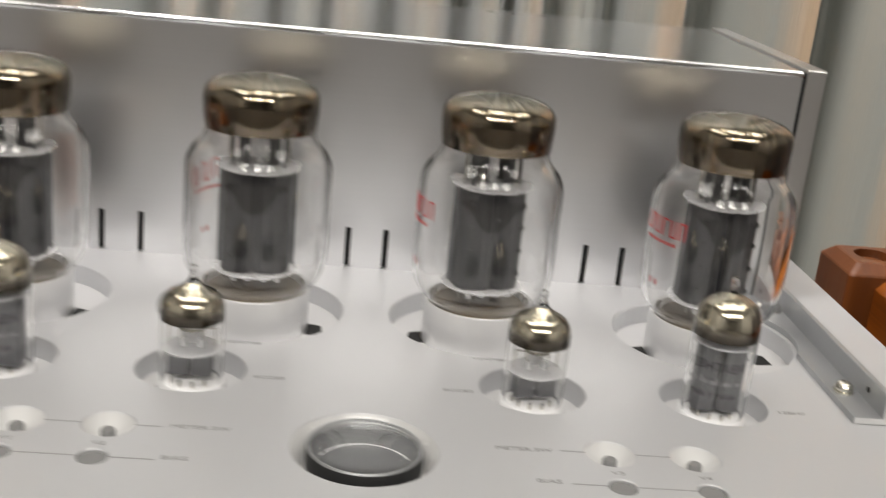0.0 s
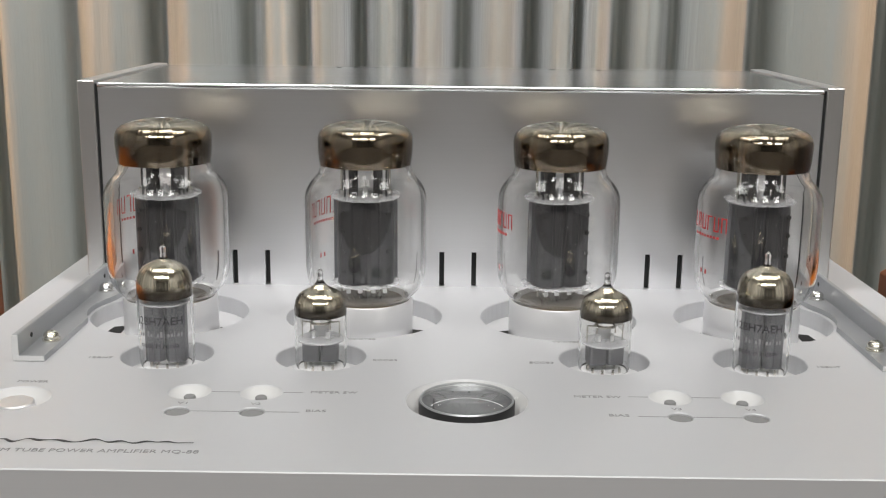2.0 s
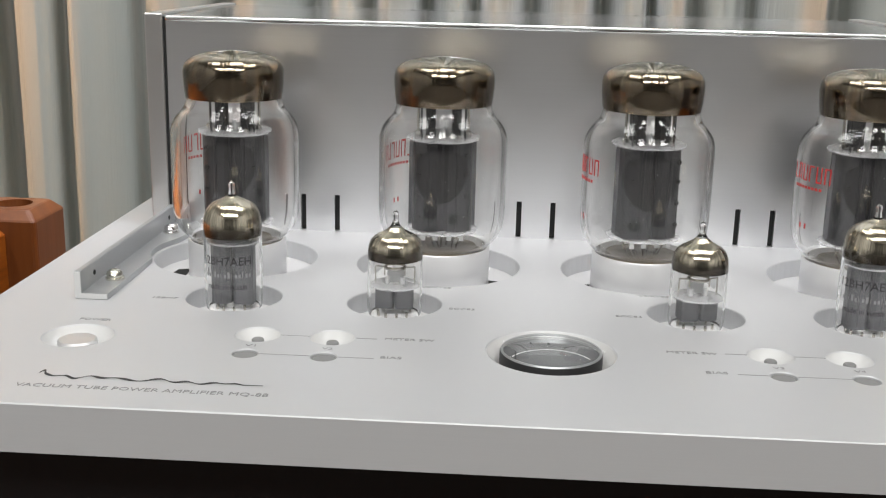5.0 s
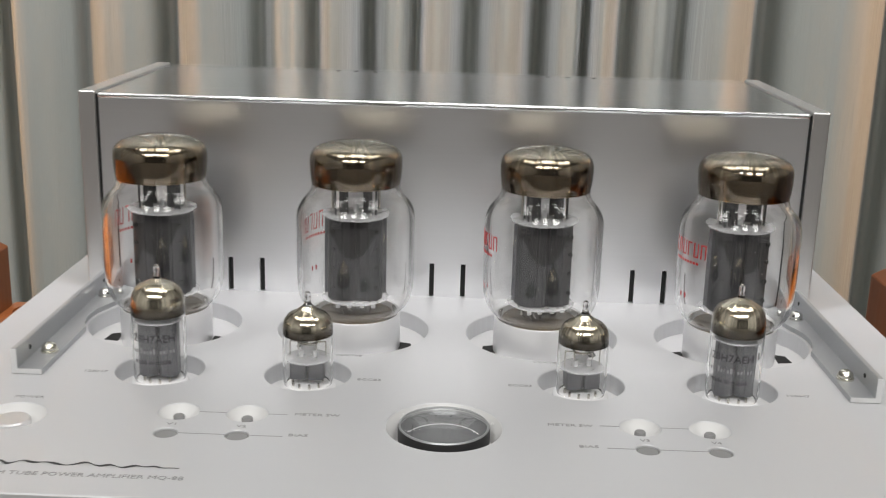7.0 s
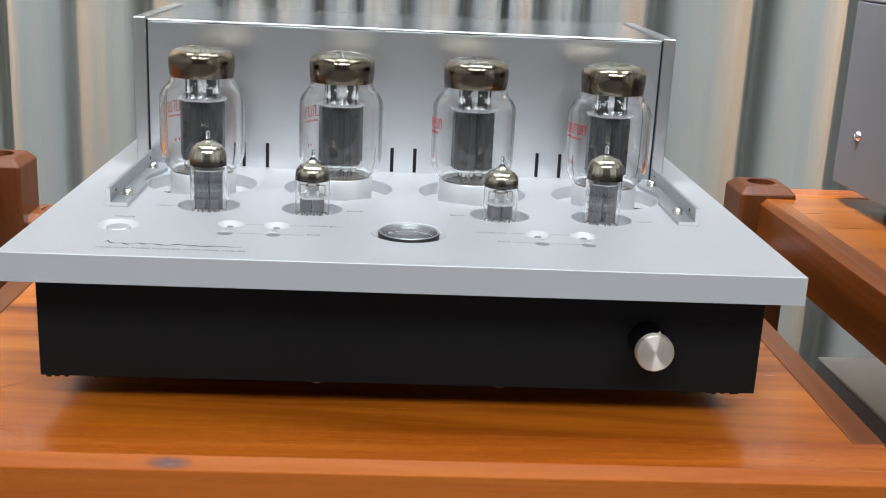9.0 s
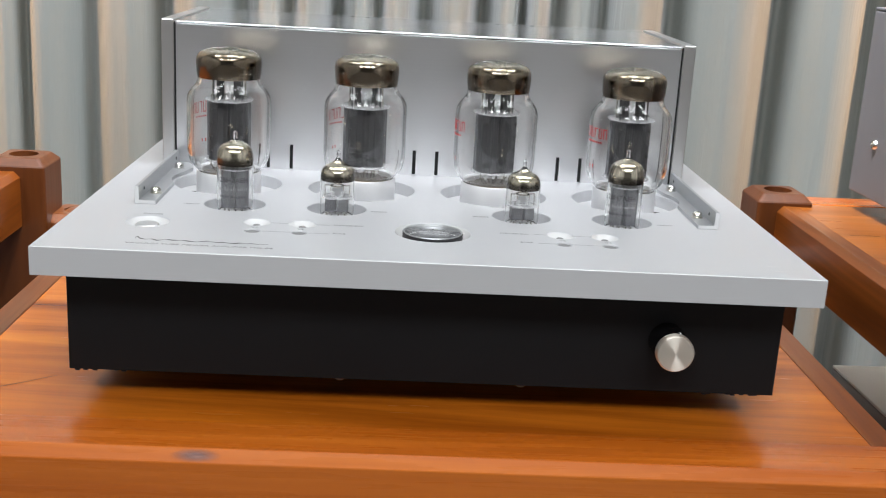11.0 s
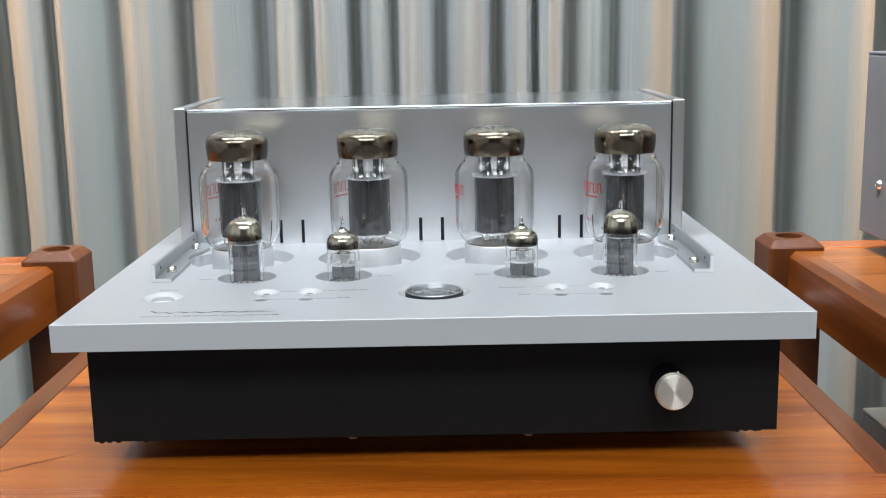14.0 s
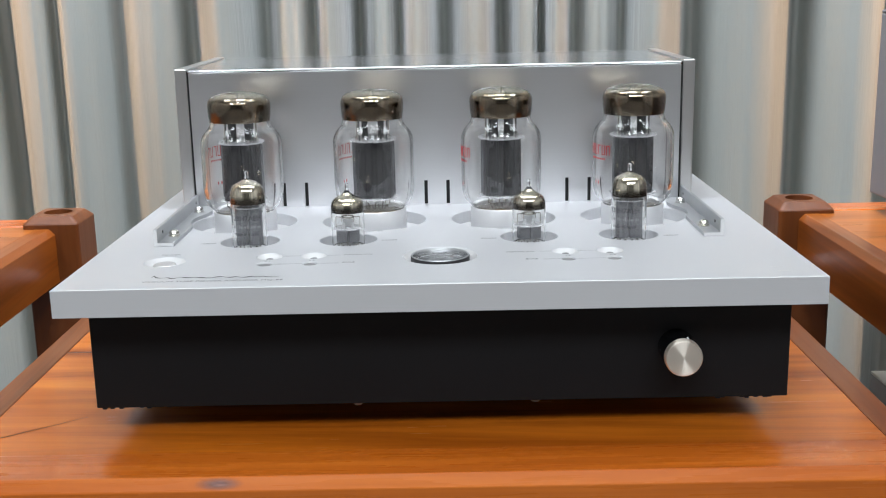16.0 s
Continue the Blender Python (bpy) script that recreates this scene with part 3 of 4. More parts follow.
def crack():
    """A dark hairline split along the grain of the shelf."""
    bm, rows_ = bmesh.new(), []
    for i in range(25):
        u = i / 24
        x = -0.266 + 0.064 * u
        y = 0.010 + 0.048 * u + 0.0016 * noise.noise(Vector((u * 7, 1.3, 0)))
        w = 0.0008 * (1 - 0.75 * u)
        rows_.append([bm.verts.new((x, y - w, 0.50985)), bm.verts.new((x, y + w, 0.50985))])
    for p, q in zip(rows_, rows_[1:]):
        bm.faces.new((p[0], q[0], q[1], p[1]))
    return bm


split = part("crack", crack(), SLOT, shelf_rack, "thin dark split in the board")
split.location = -shelf_rack.location
knot = part("knot", lathe([(0.0085, 0.0), (0.006, 0.0002), (0, 0.0003)], 24), KNOT, shelf_rack, "dark greyish knot in the bevelled edge", True)
knot.matrix_local = Matrix.Translation(-shelf_rack.location) @ pose(-0.1105, -0.0288, 0.5074, 45, 0, 0) @ Matrix.Diagonal((1.5, 0.42, 1, 1))


# ---- grey components on the neighbouring rack ----
def grey_component(name, label, x0, x1, y0, y1, z0, z1, foot, side, lid, turn=0.0):
    root = empty(name, (x0 + x1) / 2, (y0 + y1) / 2, z0 - foot)
    ox, oy, oz = -root.location.x, -root.location.y, -root.location.z
    body = part("body", box(x0 + ox, x1 + ox, y0 + oy, y1 + oy, z0 + oz, z1 - 0.003 + oz, 0.0012), side, root)
    part("lid", box(x0 + ox, x1 + ox, y0 + oy, y1 + oy, z1 - 0.0026 + oz, z1 + oz, 0.0009), lid, root)
    for sx in (x0 + 0.05, x1 - 0.05):
        for sy in (y0 + 0.05, y1 - 0.05):
            part("foot", lathe([(0, 0), (0.019, 0), (0.021, 0.003), (0.021, foot - 0.002), (0.018, foot), (0, foot)], 28, (sx + ox, sy + oy)), RUBBER, root, "", True)
    m = pose(x0 + ox, y1 - 0.037 + oy, (z0 + z1) / 2 - 0.032 + oz, 0, -90, 0)
    for dz in (0.0,):
        screw = part("screw", lathe([(0, 0.0022), (0.0012, 0.0022), (0.0014, 0.0030), (0.0030, 0.0028), (0.0042, 0.0012), (0.0045, 0.0), (0, 0)], 20), CHROME, body, "bright side screw", True)
        screw.matrix_local = m
    root.rotation_euler = (0, 0, radians(turn))
    return tagged(root, label, "audio component")


grey_component("power_amplifier", "large dark grey painted metal audio component on the wooden rack", 0.376, 0.800, -0.005, 0.415, 0.565, 0.719, 0.016, GREY_BOX, GREY_BOX, 2.0)
grey_component("audio_component", "low olive-grey audio component on a lower shelf of the rack", 0.404, 0.818, 0.03, 0.457, 0.305, 0.386, 0.015, GREY_BOX, GREY_TOP, 1.5)

# ---- the tube amplifier ----
TOP, THICK = 0.600, 0.0145
POWER_X, POWER_Y, POWER_HOLE = (-0.1248, -0.0420, 0.0405, 0.1232), 0.160, 0.0328
DRIVER_X, DRIVER_Y, DRIVER_HOLE = (-0.1122, 0.1115), 0.1047, 0.0171
INPUT_X, INPUT_Y, INPUT_HOLE = (-0.0540, 0.0527), 0.1043, 0.0168
METER_X, METER_Y, METER_HOLE = 0.0004, 0.0598, 0.0205
SWITCH_X, SWITCH_Y, BIAS_Y = (-0.0945, -0.0700, 0.0700, 0.0947), 0.0648, 0.0466
BUTTON = (-0.1510, 0.0565)
CX = -0.0022  # the transformer cover sits a little off the middle
amp = empty("tube_amplifier", 0, 0.2, 0.510)
AX = Matrix.Translation((0, -0.2, -0.510))


def apart(name, bm, mat, parent=None, label="", smooth=False):
    """A part of the amplifier, made in room coordinates."""
    if parent is None or parent is amp:
        bmesh.ops.transform(bm, matrix=AX, verts=bm.verts)
    return part(name, bm, mat, parent or amp, label, smooth)


holes = [(x, POWER_Y, POWER_HOLE) for x in POWER_X]
holes += [(x, DRIVER_Y, DRIVER_HOLE) for x in DRIVER_X] + [(x, INPUT_Y, INPUT_HOLE) for x in INPUT_X]
holes += [(METER_X, METER_Y, METER_HOLE), (*BUTTON, 0.0111)]
holes += [(x, SWITCH_Y, 0.0072) for x in SWITCH_X] + [(x, BIAS_Y, 0.0040) for x in SWITCH_X]
apart("top_plate", pierced_plate(-0.195, 0.195, 0.0, 0.352, TOP - THICK, TOP, holes, 0.00035), PLATE, amp, "thick satin silver aluminium top plate")

# chassis under the plate
apart("chassis", box(-0.1858, 0.1852, 0.026, 0.345, 0.527, TOP - THICK - 0.0002, 0.0006), BLACK, amp, "matt black steel chassis box")
FLOOR_Z = TOP - 0.0075
for x, y, r in holes[:8]:
    apart("socket_plate", lathe([(r, FLOOR_Z - 0.002), (r, FLOOR_Z), (0, FLOOR_Z)], 40, (x, y)), SOCKET, amp, "grey socket plate in the tube opening")
for x in (-0.125, 0.125):
    for y in (0.11, 0.29):
        apart("foot", lathe([(0, 0.510), (0.020, 0.510), (0.022, 0.513), (0.022, 0.524), (0.019, 0.5275), (0, 0.5275)], 32, (x, y)), RUBBER, amp, "", True)
for x in (-0.046, 0.051):
    apart("bolt", lathe([(0, 0.5225), (0.0022, 0.5225), (0.0032, 0.5238), (0.0034, 0.5275), (0, 0.5275)], 14, (x, 0.0375)), BIAS_GREY, amp, "", True)
rnd = random.Random(11)
for side in (-1, 1):
    for k in range(9):
        x = -0.0004 + side * (0.1815 - 0.0042 * k + rnd.uniform(-0.0012, 0.0012))
        if rnd.random() < 0.3:
            continue
        apart("vent_tab", box(x - 0.0013, x + 0.0013, 0.0265, 0.0315, 0.527 - rnd.uniform(0.0003, 0.0011), 0.5275, 0.0003, 1), BLACK, amp)

# volume knob on the chassis front
knob = part("knob", lathe(smooth_profile([(0.0097, 0.0), (0.0096, 0.0080), (0.0094, 0.0162)], 2) + [(0.0, 0.0162)], 48), SLEEVE, amp, "black knob sleeve", True)
knob.matrix_local = AX @ pose(0.1248, 0.026, 0.5562, 90, 0, 0)
part("knob_face", lathe([(0.0, 0.0), (0.0095, 0.0), (0.0097, 0.0006), (0.0097, 0.0042), (0.0091, 0.0050), (0.0, 0.0051)], 48, bm=None), SPUN, knob, "spun silver knob face", True, (0, 0, 0.0162))
part("knob_mark", box(0.0024, 0.0032, 0.0088, 0.00925, 0.0137, 0.0157), PALE_PRINT, knob)

# transformer cover across the back
FY, CT = 0.2090, 0.6936
HALF, BACK = 0.1645, 0.338
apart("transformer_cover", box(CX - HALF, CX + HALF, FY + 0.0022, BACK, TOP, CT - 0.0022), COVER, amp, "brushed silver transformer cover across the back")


def slotted_front():
    bm = bmesh.new()
    xs = [CX - HALF]
    for x in (-0.1062, -0.0910, -0.0096, 0.0054, 0.0863, 0.1014):
        xs += [x - 0.00115, x + 0.00115]
    xs.append(CX + HALF)
    z = (TOP, TOP + 0.0003, TOP + 0.0167, CT)
    vert = {}

    def v(i, j, y):
        if (i, j, y) not in vert:
            vert[i, j, y] = bm.verts.new((xs[i], y, z[j]))
        return vert[i, j, y]
    for i in range(len(xs) - 1):
        for j in range(3):
            if i % 2 == 1 and j == 1:
                for (a, b) in (((i, 1), (i + 1, 1)), ((i + 1, 1), (i + 1, 2)), ((i + 1, 2), (i, 2)), ((i, 2), (i, 1))):
                    bm.faces.new((v(*a, FY), v(*b, FY), v(*b, FY + 0.002), v(*a, FY + 0.002)))
                continue
            bm.faces.new((v(i, j, FY), v(i + 1, j, FY), v(i + 1, j + 1, FY), v(i, j + 1, FY)))
    return bm


apart("front_panel", slotted_front(), COVER, amp, "brushed silver panel with six black slots")
apart("slot_backing", box(-0.125, 0.125, FY + 0.0018, FY + 0.0021, TOP + 0.0001, TOP + 0.019), SLOT, amp)
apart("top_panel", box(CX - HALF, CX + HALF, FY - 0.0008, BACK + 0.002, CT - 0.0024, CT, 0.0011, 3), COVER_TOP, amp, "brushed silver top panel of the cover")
for s in (-1, 1):
    def span_x(a, b):
        return min(CX + s * a, CX + s * b), max(CX + s * a, CX + s * b)
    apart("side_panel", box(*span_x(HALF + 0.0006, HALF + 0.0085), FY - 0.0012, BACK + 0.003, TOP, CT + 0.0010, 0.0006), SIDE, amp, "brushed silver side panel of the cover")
    apart("side_gap", box(*span_x(HALF - 0.0005, HALF + 0.0007), FY - 0.0004, BACK, TOP, CT - 0.0005), SLOT, amp)
for x in (-0.069, -0.059, -0.048, 0.050, 0.061, 0.076):
    apart("cover_screw", lathe([(0.0014, CT), (0.0014, CT + 0.0001), (0, CT + 0.00015)], 12, (x, BACK - 0.006)), SLOT, amp, "", True)


# angle brackets that held the tube cage
def bracket(s):
    """An aluminium angle along the plate; its foot is cut round beside the tube opening."""
    cx, cy, r = POWER_X[0], POWER_Y, POWER_HOLE + 0.0012
    inner, outer, y0, y1 = -0.1551, -0.1666, 0.0945, 0.2070
    reach = math.acos((cx - inner) / r)
    flange = [(outer, y0), (inner, y0)]
    for i in range(13):
        a = -reach + 2 * reach * i / 12
        flange.append((cx - r * math.cos(a), cy + r * math.sin(a)))
    flange += [(inner + 0.0012, cy + r * math.sin(reach) + 0.004), (inner + 0.0030, 0.1900), (inner + 0.0018, 0.1975), (inner - 0.0015, 0.2045), (inner - 0.0040, y1), (outer, y1)]

    def across(x):
        return x if s < 0 else -0.0014 - x
    if s > 0:
        flange = [(across(x), y) for x, y in flange][::-1]
    b = apart("bracket", prism(flange, TOP, TOP + 0.0022), ANODISED, amp, "silver aluminium angle bracket with chrome screws")
    x0, x1 = sorted((across(outer - 0.0001), across(outer + 0.0021)))
    upright = box(x0, x1, y0, y1, TOP + 0.0019, TOP + 0.0102, 0.0003, 1)
    bmesh.ops.transform(upright, matrix=AX, verts=upright.verts)
    part("upright", upright, ANODISED, b)
    # sawn front ends, whitened to paint in the light they catch
    ends = box(x0, x1, y0 - 0.0004, y0, TOP + 0.0003, TOP + 0.0099)
    xa, xb = sorted((across(outer + 0.0021), across(inner - 0.0001)))
    box(xa, xb, y0 - 0.0004, y0, TOP + 0.0003, TOP + 0.0021, bm=ends)
    bmesh.ops.transform(ends, matrix=AX, verts=ends.verts)
    part("lit_cut_end", ends, DISH, b, "sawn end of the bracket with front light painted in")
    for y in (0.1075, 0.198):
        bm = rod((across(outer - 0.0003), y, TOP + 0.0062), (across(outer + 0.0023), y, TOP + 0.0062), 0.0010, 12)
        bmesh.ops.transform(bm, matrix=AX, verts=bm.verts)
        part("screw_hole", bm, SLOT, b)
    for y, sx, mat in ((0.1135, -0.1592, BRASSY), (0.1865, -0.1602, CHROME)):
        bm = lathe([(0.0034, TOP + 0.002), (0.0034, TOP + 0.0029), (0.0027, TOP + 0.0031), (0.0027, TOP + 0.0038), (0.0031, TOP + 0.0040), (0.0027, TOP + 0.0051), (0.0018, TOP + 0.0058), (0.0009, TOP + 0.0060), (0.0007, TOP + 0.0051), (0, TOP + 0.0051)], 20, (across(sx), y))
        bmesh.ops.transform(bm, matrix=AX, verts=bm.verts)
        part("screw", bm, mat, b, "", True)


bracket(-1)
bracket(1)

# fittings in the plate: switch dishes, bias screws, power button
for x in SWITCH_X:
    apart("switch_dish", lathe([(0.0072, TOP - 0.0004), (0.0062, TOP - 0.0016), (0.0040, TOP - 0.0032), (0.0030, TOP - 0.0037), (0, TOP - 0.0037)], 36, (x, SWITCH_Y)), DISH, amp, "white satin countersunk switch dish", True)
    apart("switch_button", lathe([(0, TOP - 0.0042), (0.0020, TOP - 0.0042), (0.0020, TOP - 0.0016), (0.0017, TOP - 0.0012), (0, TOP - 0.0012)], 24, (x, SWITCH_Y - 0.0006)), BIAS_GREY, amp, "small dark grey push switch", True)
    apart("bias_screw", lathe([(0, TOP - 0.004), (0.0040, TOP - 0.004), (0.00395, TOP - 0.0010), (0.0036, TOP - 0.0007), (0, TOP - 0.0007)], 24, (x, BIAS_Y)), BIAS_GREY, amp, "grey recessed bias screw", True)
apart("power_dish", lathe([(0.0111, TOP - 0.0004), (0.0096, TOP - 0.0022), (0.0077, TOP - 0.0038), (0.0064, TOP - 0.0042), (0, TOP - 0.0042)], 44, BUTTON), DISH, amp, "white satin dish round the power button", True)
button = apart("power_button", lathe([(0, -0.0036), (0.0062, -0.0036), (0.0062, -0.0005), (0.0057, 0.0), (0, 0.0)], 36), SILVER, knob, "round satin silver power button", True)
button.parent = amp
button.matrix_local = AX @ Matrix.Translation((BUTTON[0], BUTTON[1] - 0.001, TOP - 0.0008))

# round bias meter: a dished bezel in the plate, a dark cup standing in it, the dial under a glass
MP = (METER_X, METER_Y)
apart("meter_bezel", lathe([(0.0205, TOP - 0.0004), (0.0190, TOP - 0.0022), (0.0172, TOP - 0.0052), (0.0166, TOP - 0.0060), (0.0150, TOP - 0.0060)], 64, MP), BEZEL, amp, "white satin dished ring round the meter", True)
apart("meter_cup", lathe([(0.0161, TOP - 0.0060), (0.0163, TOP - 0.0050), (0.0163, TOP - 0.0002), (0.0161, TOP + 0.0002), (0.0158, TOP + 0.0002), (0.0158, TOP - 0.0060)], 64, MP), SMOKED, amp, "dark smoked cup of the meter", True)
apart("cup_ring", lathe([(0.0152, TOP + 0.0002), (0.0154, TOP + 0.0007), (0.0158, TOP + 0.0008), (0.0161, TOP + 0.0003), (0.0157, TOP - 0.0001), (0.0152, TOP + 0.0002)], 64, MP), ANODISED, amp, "thin grey ring on the meter cup", True)
apart("meter_wall", lathe([(0.0157, TOP - 0.0002), (0.0155, TOP - 0.0036)], 64, MP), BEZEL, amp, "bright upper wall of the meter", True)
apart("lower_wall", lathe([(0.0155, TOP - 0.0036), (0.0151, TOP - 0.0039), (0.0151, TOP - 0.0066)], 64, MP), BIAS_GREY, amp, "dark lower wall of the meter", True)
apart("meter_dial", lathe([(0.0152, TOP - 0.0066), (0, TOP - 0.0066)], 48, MP), DIAL, amp, "dark grey meter dial")
lens = apart("meter_lens", lathe([(0.0153, TOP - 0.0006), (0.0153, TOP + 0.0002), (0.0150, TOP + 0.0004), (0, TOP + 0.0005), (0, TOP - 0.0006), (0.0153, TOP - 0.0006)], 56, MP), LENS, amp, "clear glass meter cover", True)
lens.visible_shadow = False
arc = bmesh.new()
row = []
for i in range(25):
    a = radians(28 + 124 * i / 24)
    row.append([arc.verts.new((METER_X + r * math.cos(a), METER_Y - 0.008 + r * math.sin(a), TOP - 0.0064)) for r in (0.0128, 0.0132)])
for p, q in zip(row, row[1:]):
    arc.faces.new((p[0], q[0], q[1], p[1]))
apart("meter_scale", arc, PALE_PRINT, amp, "white scale arc on the meter dial")
apart("meter_needle", box(METER_X - 0.0107, METER_X - 0.0104, METER_Y - 0.006, METER_Y + 0.004, TOP - 0.0064, TOP - 0.0062), SLOT, amp)

# print on the plate
PZ = TOP - 0.510 + 0.00008


def say(words, x, y, height, width, align="LEFT", mat=PRINT):
    letters("lettering", words, x, y - 0.2 - height / 2, PZ, height, mat, amp, width, align)


say("METER SW", -0.0530, 0.0655, 0.0020, 0.0160)
say("BIAS", -0.0525, 0.0480, 0.0020, 0.0066)
say("METER SW", 0.0372, 0.0645, 0.0020, 0.0160)
say("BIAS", 0.0468, 0.0474, 0.0020, 0.0066)
for word, x in zip(("V1", "V2", "V3", "V4"), SWITCH_X):
    say(word, x, 0.0538, 0.0019, 0.0034, "CENTER")
say("POWER", BUTTON[0] - 0.0003, 0.0728, 0.0020, 0.0106, "CENTER")
say("ECC83", -0.0342, 0.1006, 0.0019, 0.0090)
say("ECC83", 0.0243, 0.1000, 0.0019, 0.0090)
say("12BH7", -0.1403, 0.0998, 0.0019, 0.0088)
say("12BH7", 0.1312, 0.0990, 0.0019, 0.0088)
say("V2/KT88", -0.0460, 0.1262, 0.0019, 0.0110)
say("V3/KT88", 0.0350, 0.1258, 0.0019, 0.0110)
say("VACUUM TUBE POWER AMPLIFIER MQ-88", -0.1525, 0.0135, 0.0024, 0.0725, "LEFT", PRINT)


def rule(x0, x1, y):
    apart("print_line", box(x0, x1, y - 0.00016, y + 0.00016, TOP + 0.00002, TOP + 0.00010), PRINT, amp)


for a, b in (SWITCH_X[:2], SWITCH_X[2:]):
    rule(a + 0.0074, b - 0.0074, SWITCH_Y)
    rule(a + 0.0042, b - 0.0042, BIAS_Y)
rule(-0.0625, -0.0556, SWITCH_Y)
rule(-0.0656, -0.0545, BIAS_Y)
rule(0.0557, 0.0626, SWITCH_Y)
rule(0.0562, 0.0658, BIAS_Y)


def logo_stroke():
    """A plain flowing stroke in place of the maker's mark."""
    bm = bmesh.new()
    n, rows_ = 120, []
    for i in range(n + 1):
        u = i / n
        x = -0.1495 + 0.0665 * u
        calm = 1 - min(1.0, max(0.0, (u - 0.80) * 6))
        swing = calm * (0.0010 * math.sin(u * 52 + 2.0 * math.sin(u * 7)) * (0.4 + 0.6 * math.sin(u * 8.0) ** 2) + 0.0006 * math.sin(u * 23 + 1.0))
        y = 0.0212 + swing + 0.0030 * math.exp(-((u - 0.012) / 0.012) ** 2) - 0.0010 * u
        w = 0.00026 + calm * 0.00050 * abs(math.sin(u * 26 + 0.6)) ** 2 + 0.0007 * math.exp(-(u / 0.012) ** 2)
        rows_.append([bm.verts.new((x, y - w, TOP + 0.00009)), bm.verts.new((x, y + w, TOP + 0.00009))])
    for p, q in zip(rows_, rows_[1:]):
        bm.faces.new((p[0], q[0], q[1], p[1]))
    return bm


apart("maker_mark", logo_stroke(), DARK_PRINT, amp, "plain dark flowing stroke")
apart("small_mark", box(0.1710, 0.1775, 0.0203, 0.0211, TOP + 0.00002, TOP + 0.0001), DISH, amp)
apart("small_mark", box(0.1725, 0.1795, 0.0117, 0.0126, TOP + 0.00002, TOP + 0.0001), DISH, amp)
tagged(amp, "silver and black valve amplifier with exposed tubes on a shelf", "amplifier")


# ---- vacuum tubes ----
def rounded_outline(w, d, power, n=44, notch=0.0):
    """A rounded rectangle in plan; notch presses a groove into the middle of its front and back."""
    pts = []
    for i in range(n):
        a = 2 * math.pi * (i + 0.5) / n
        c, k = math.cos(a), math.sin(a)
        r = 1.0 / (abs(c / w) ** power + abs(k / d) ** power) ** (1 / power)
        if abs(r * c) < 0.0013:
            r *= 1 - notch
        pts.append((r * c, r * k))
    return pts


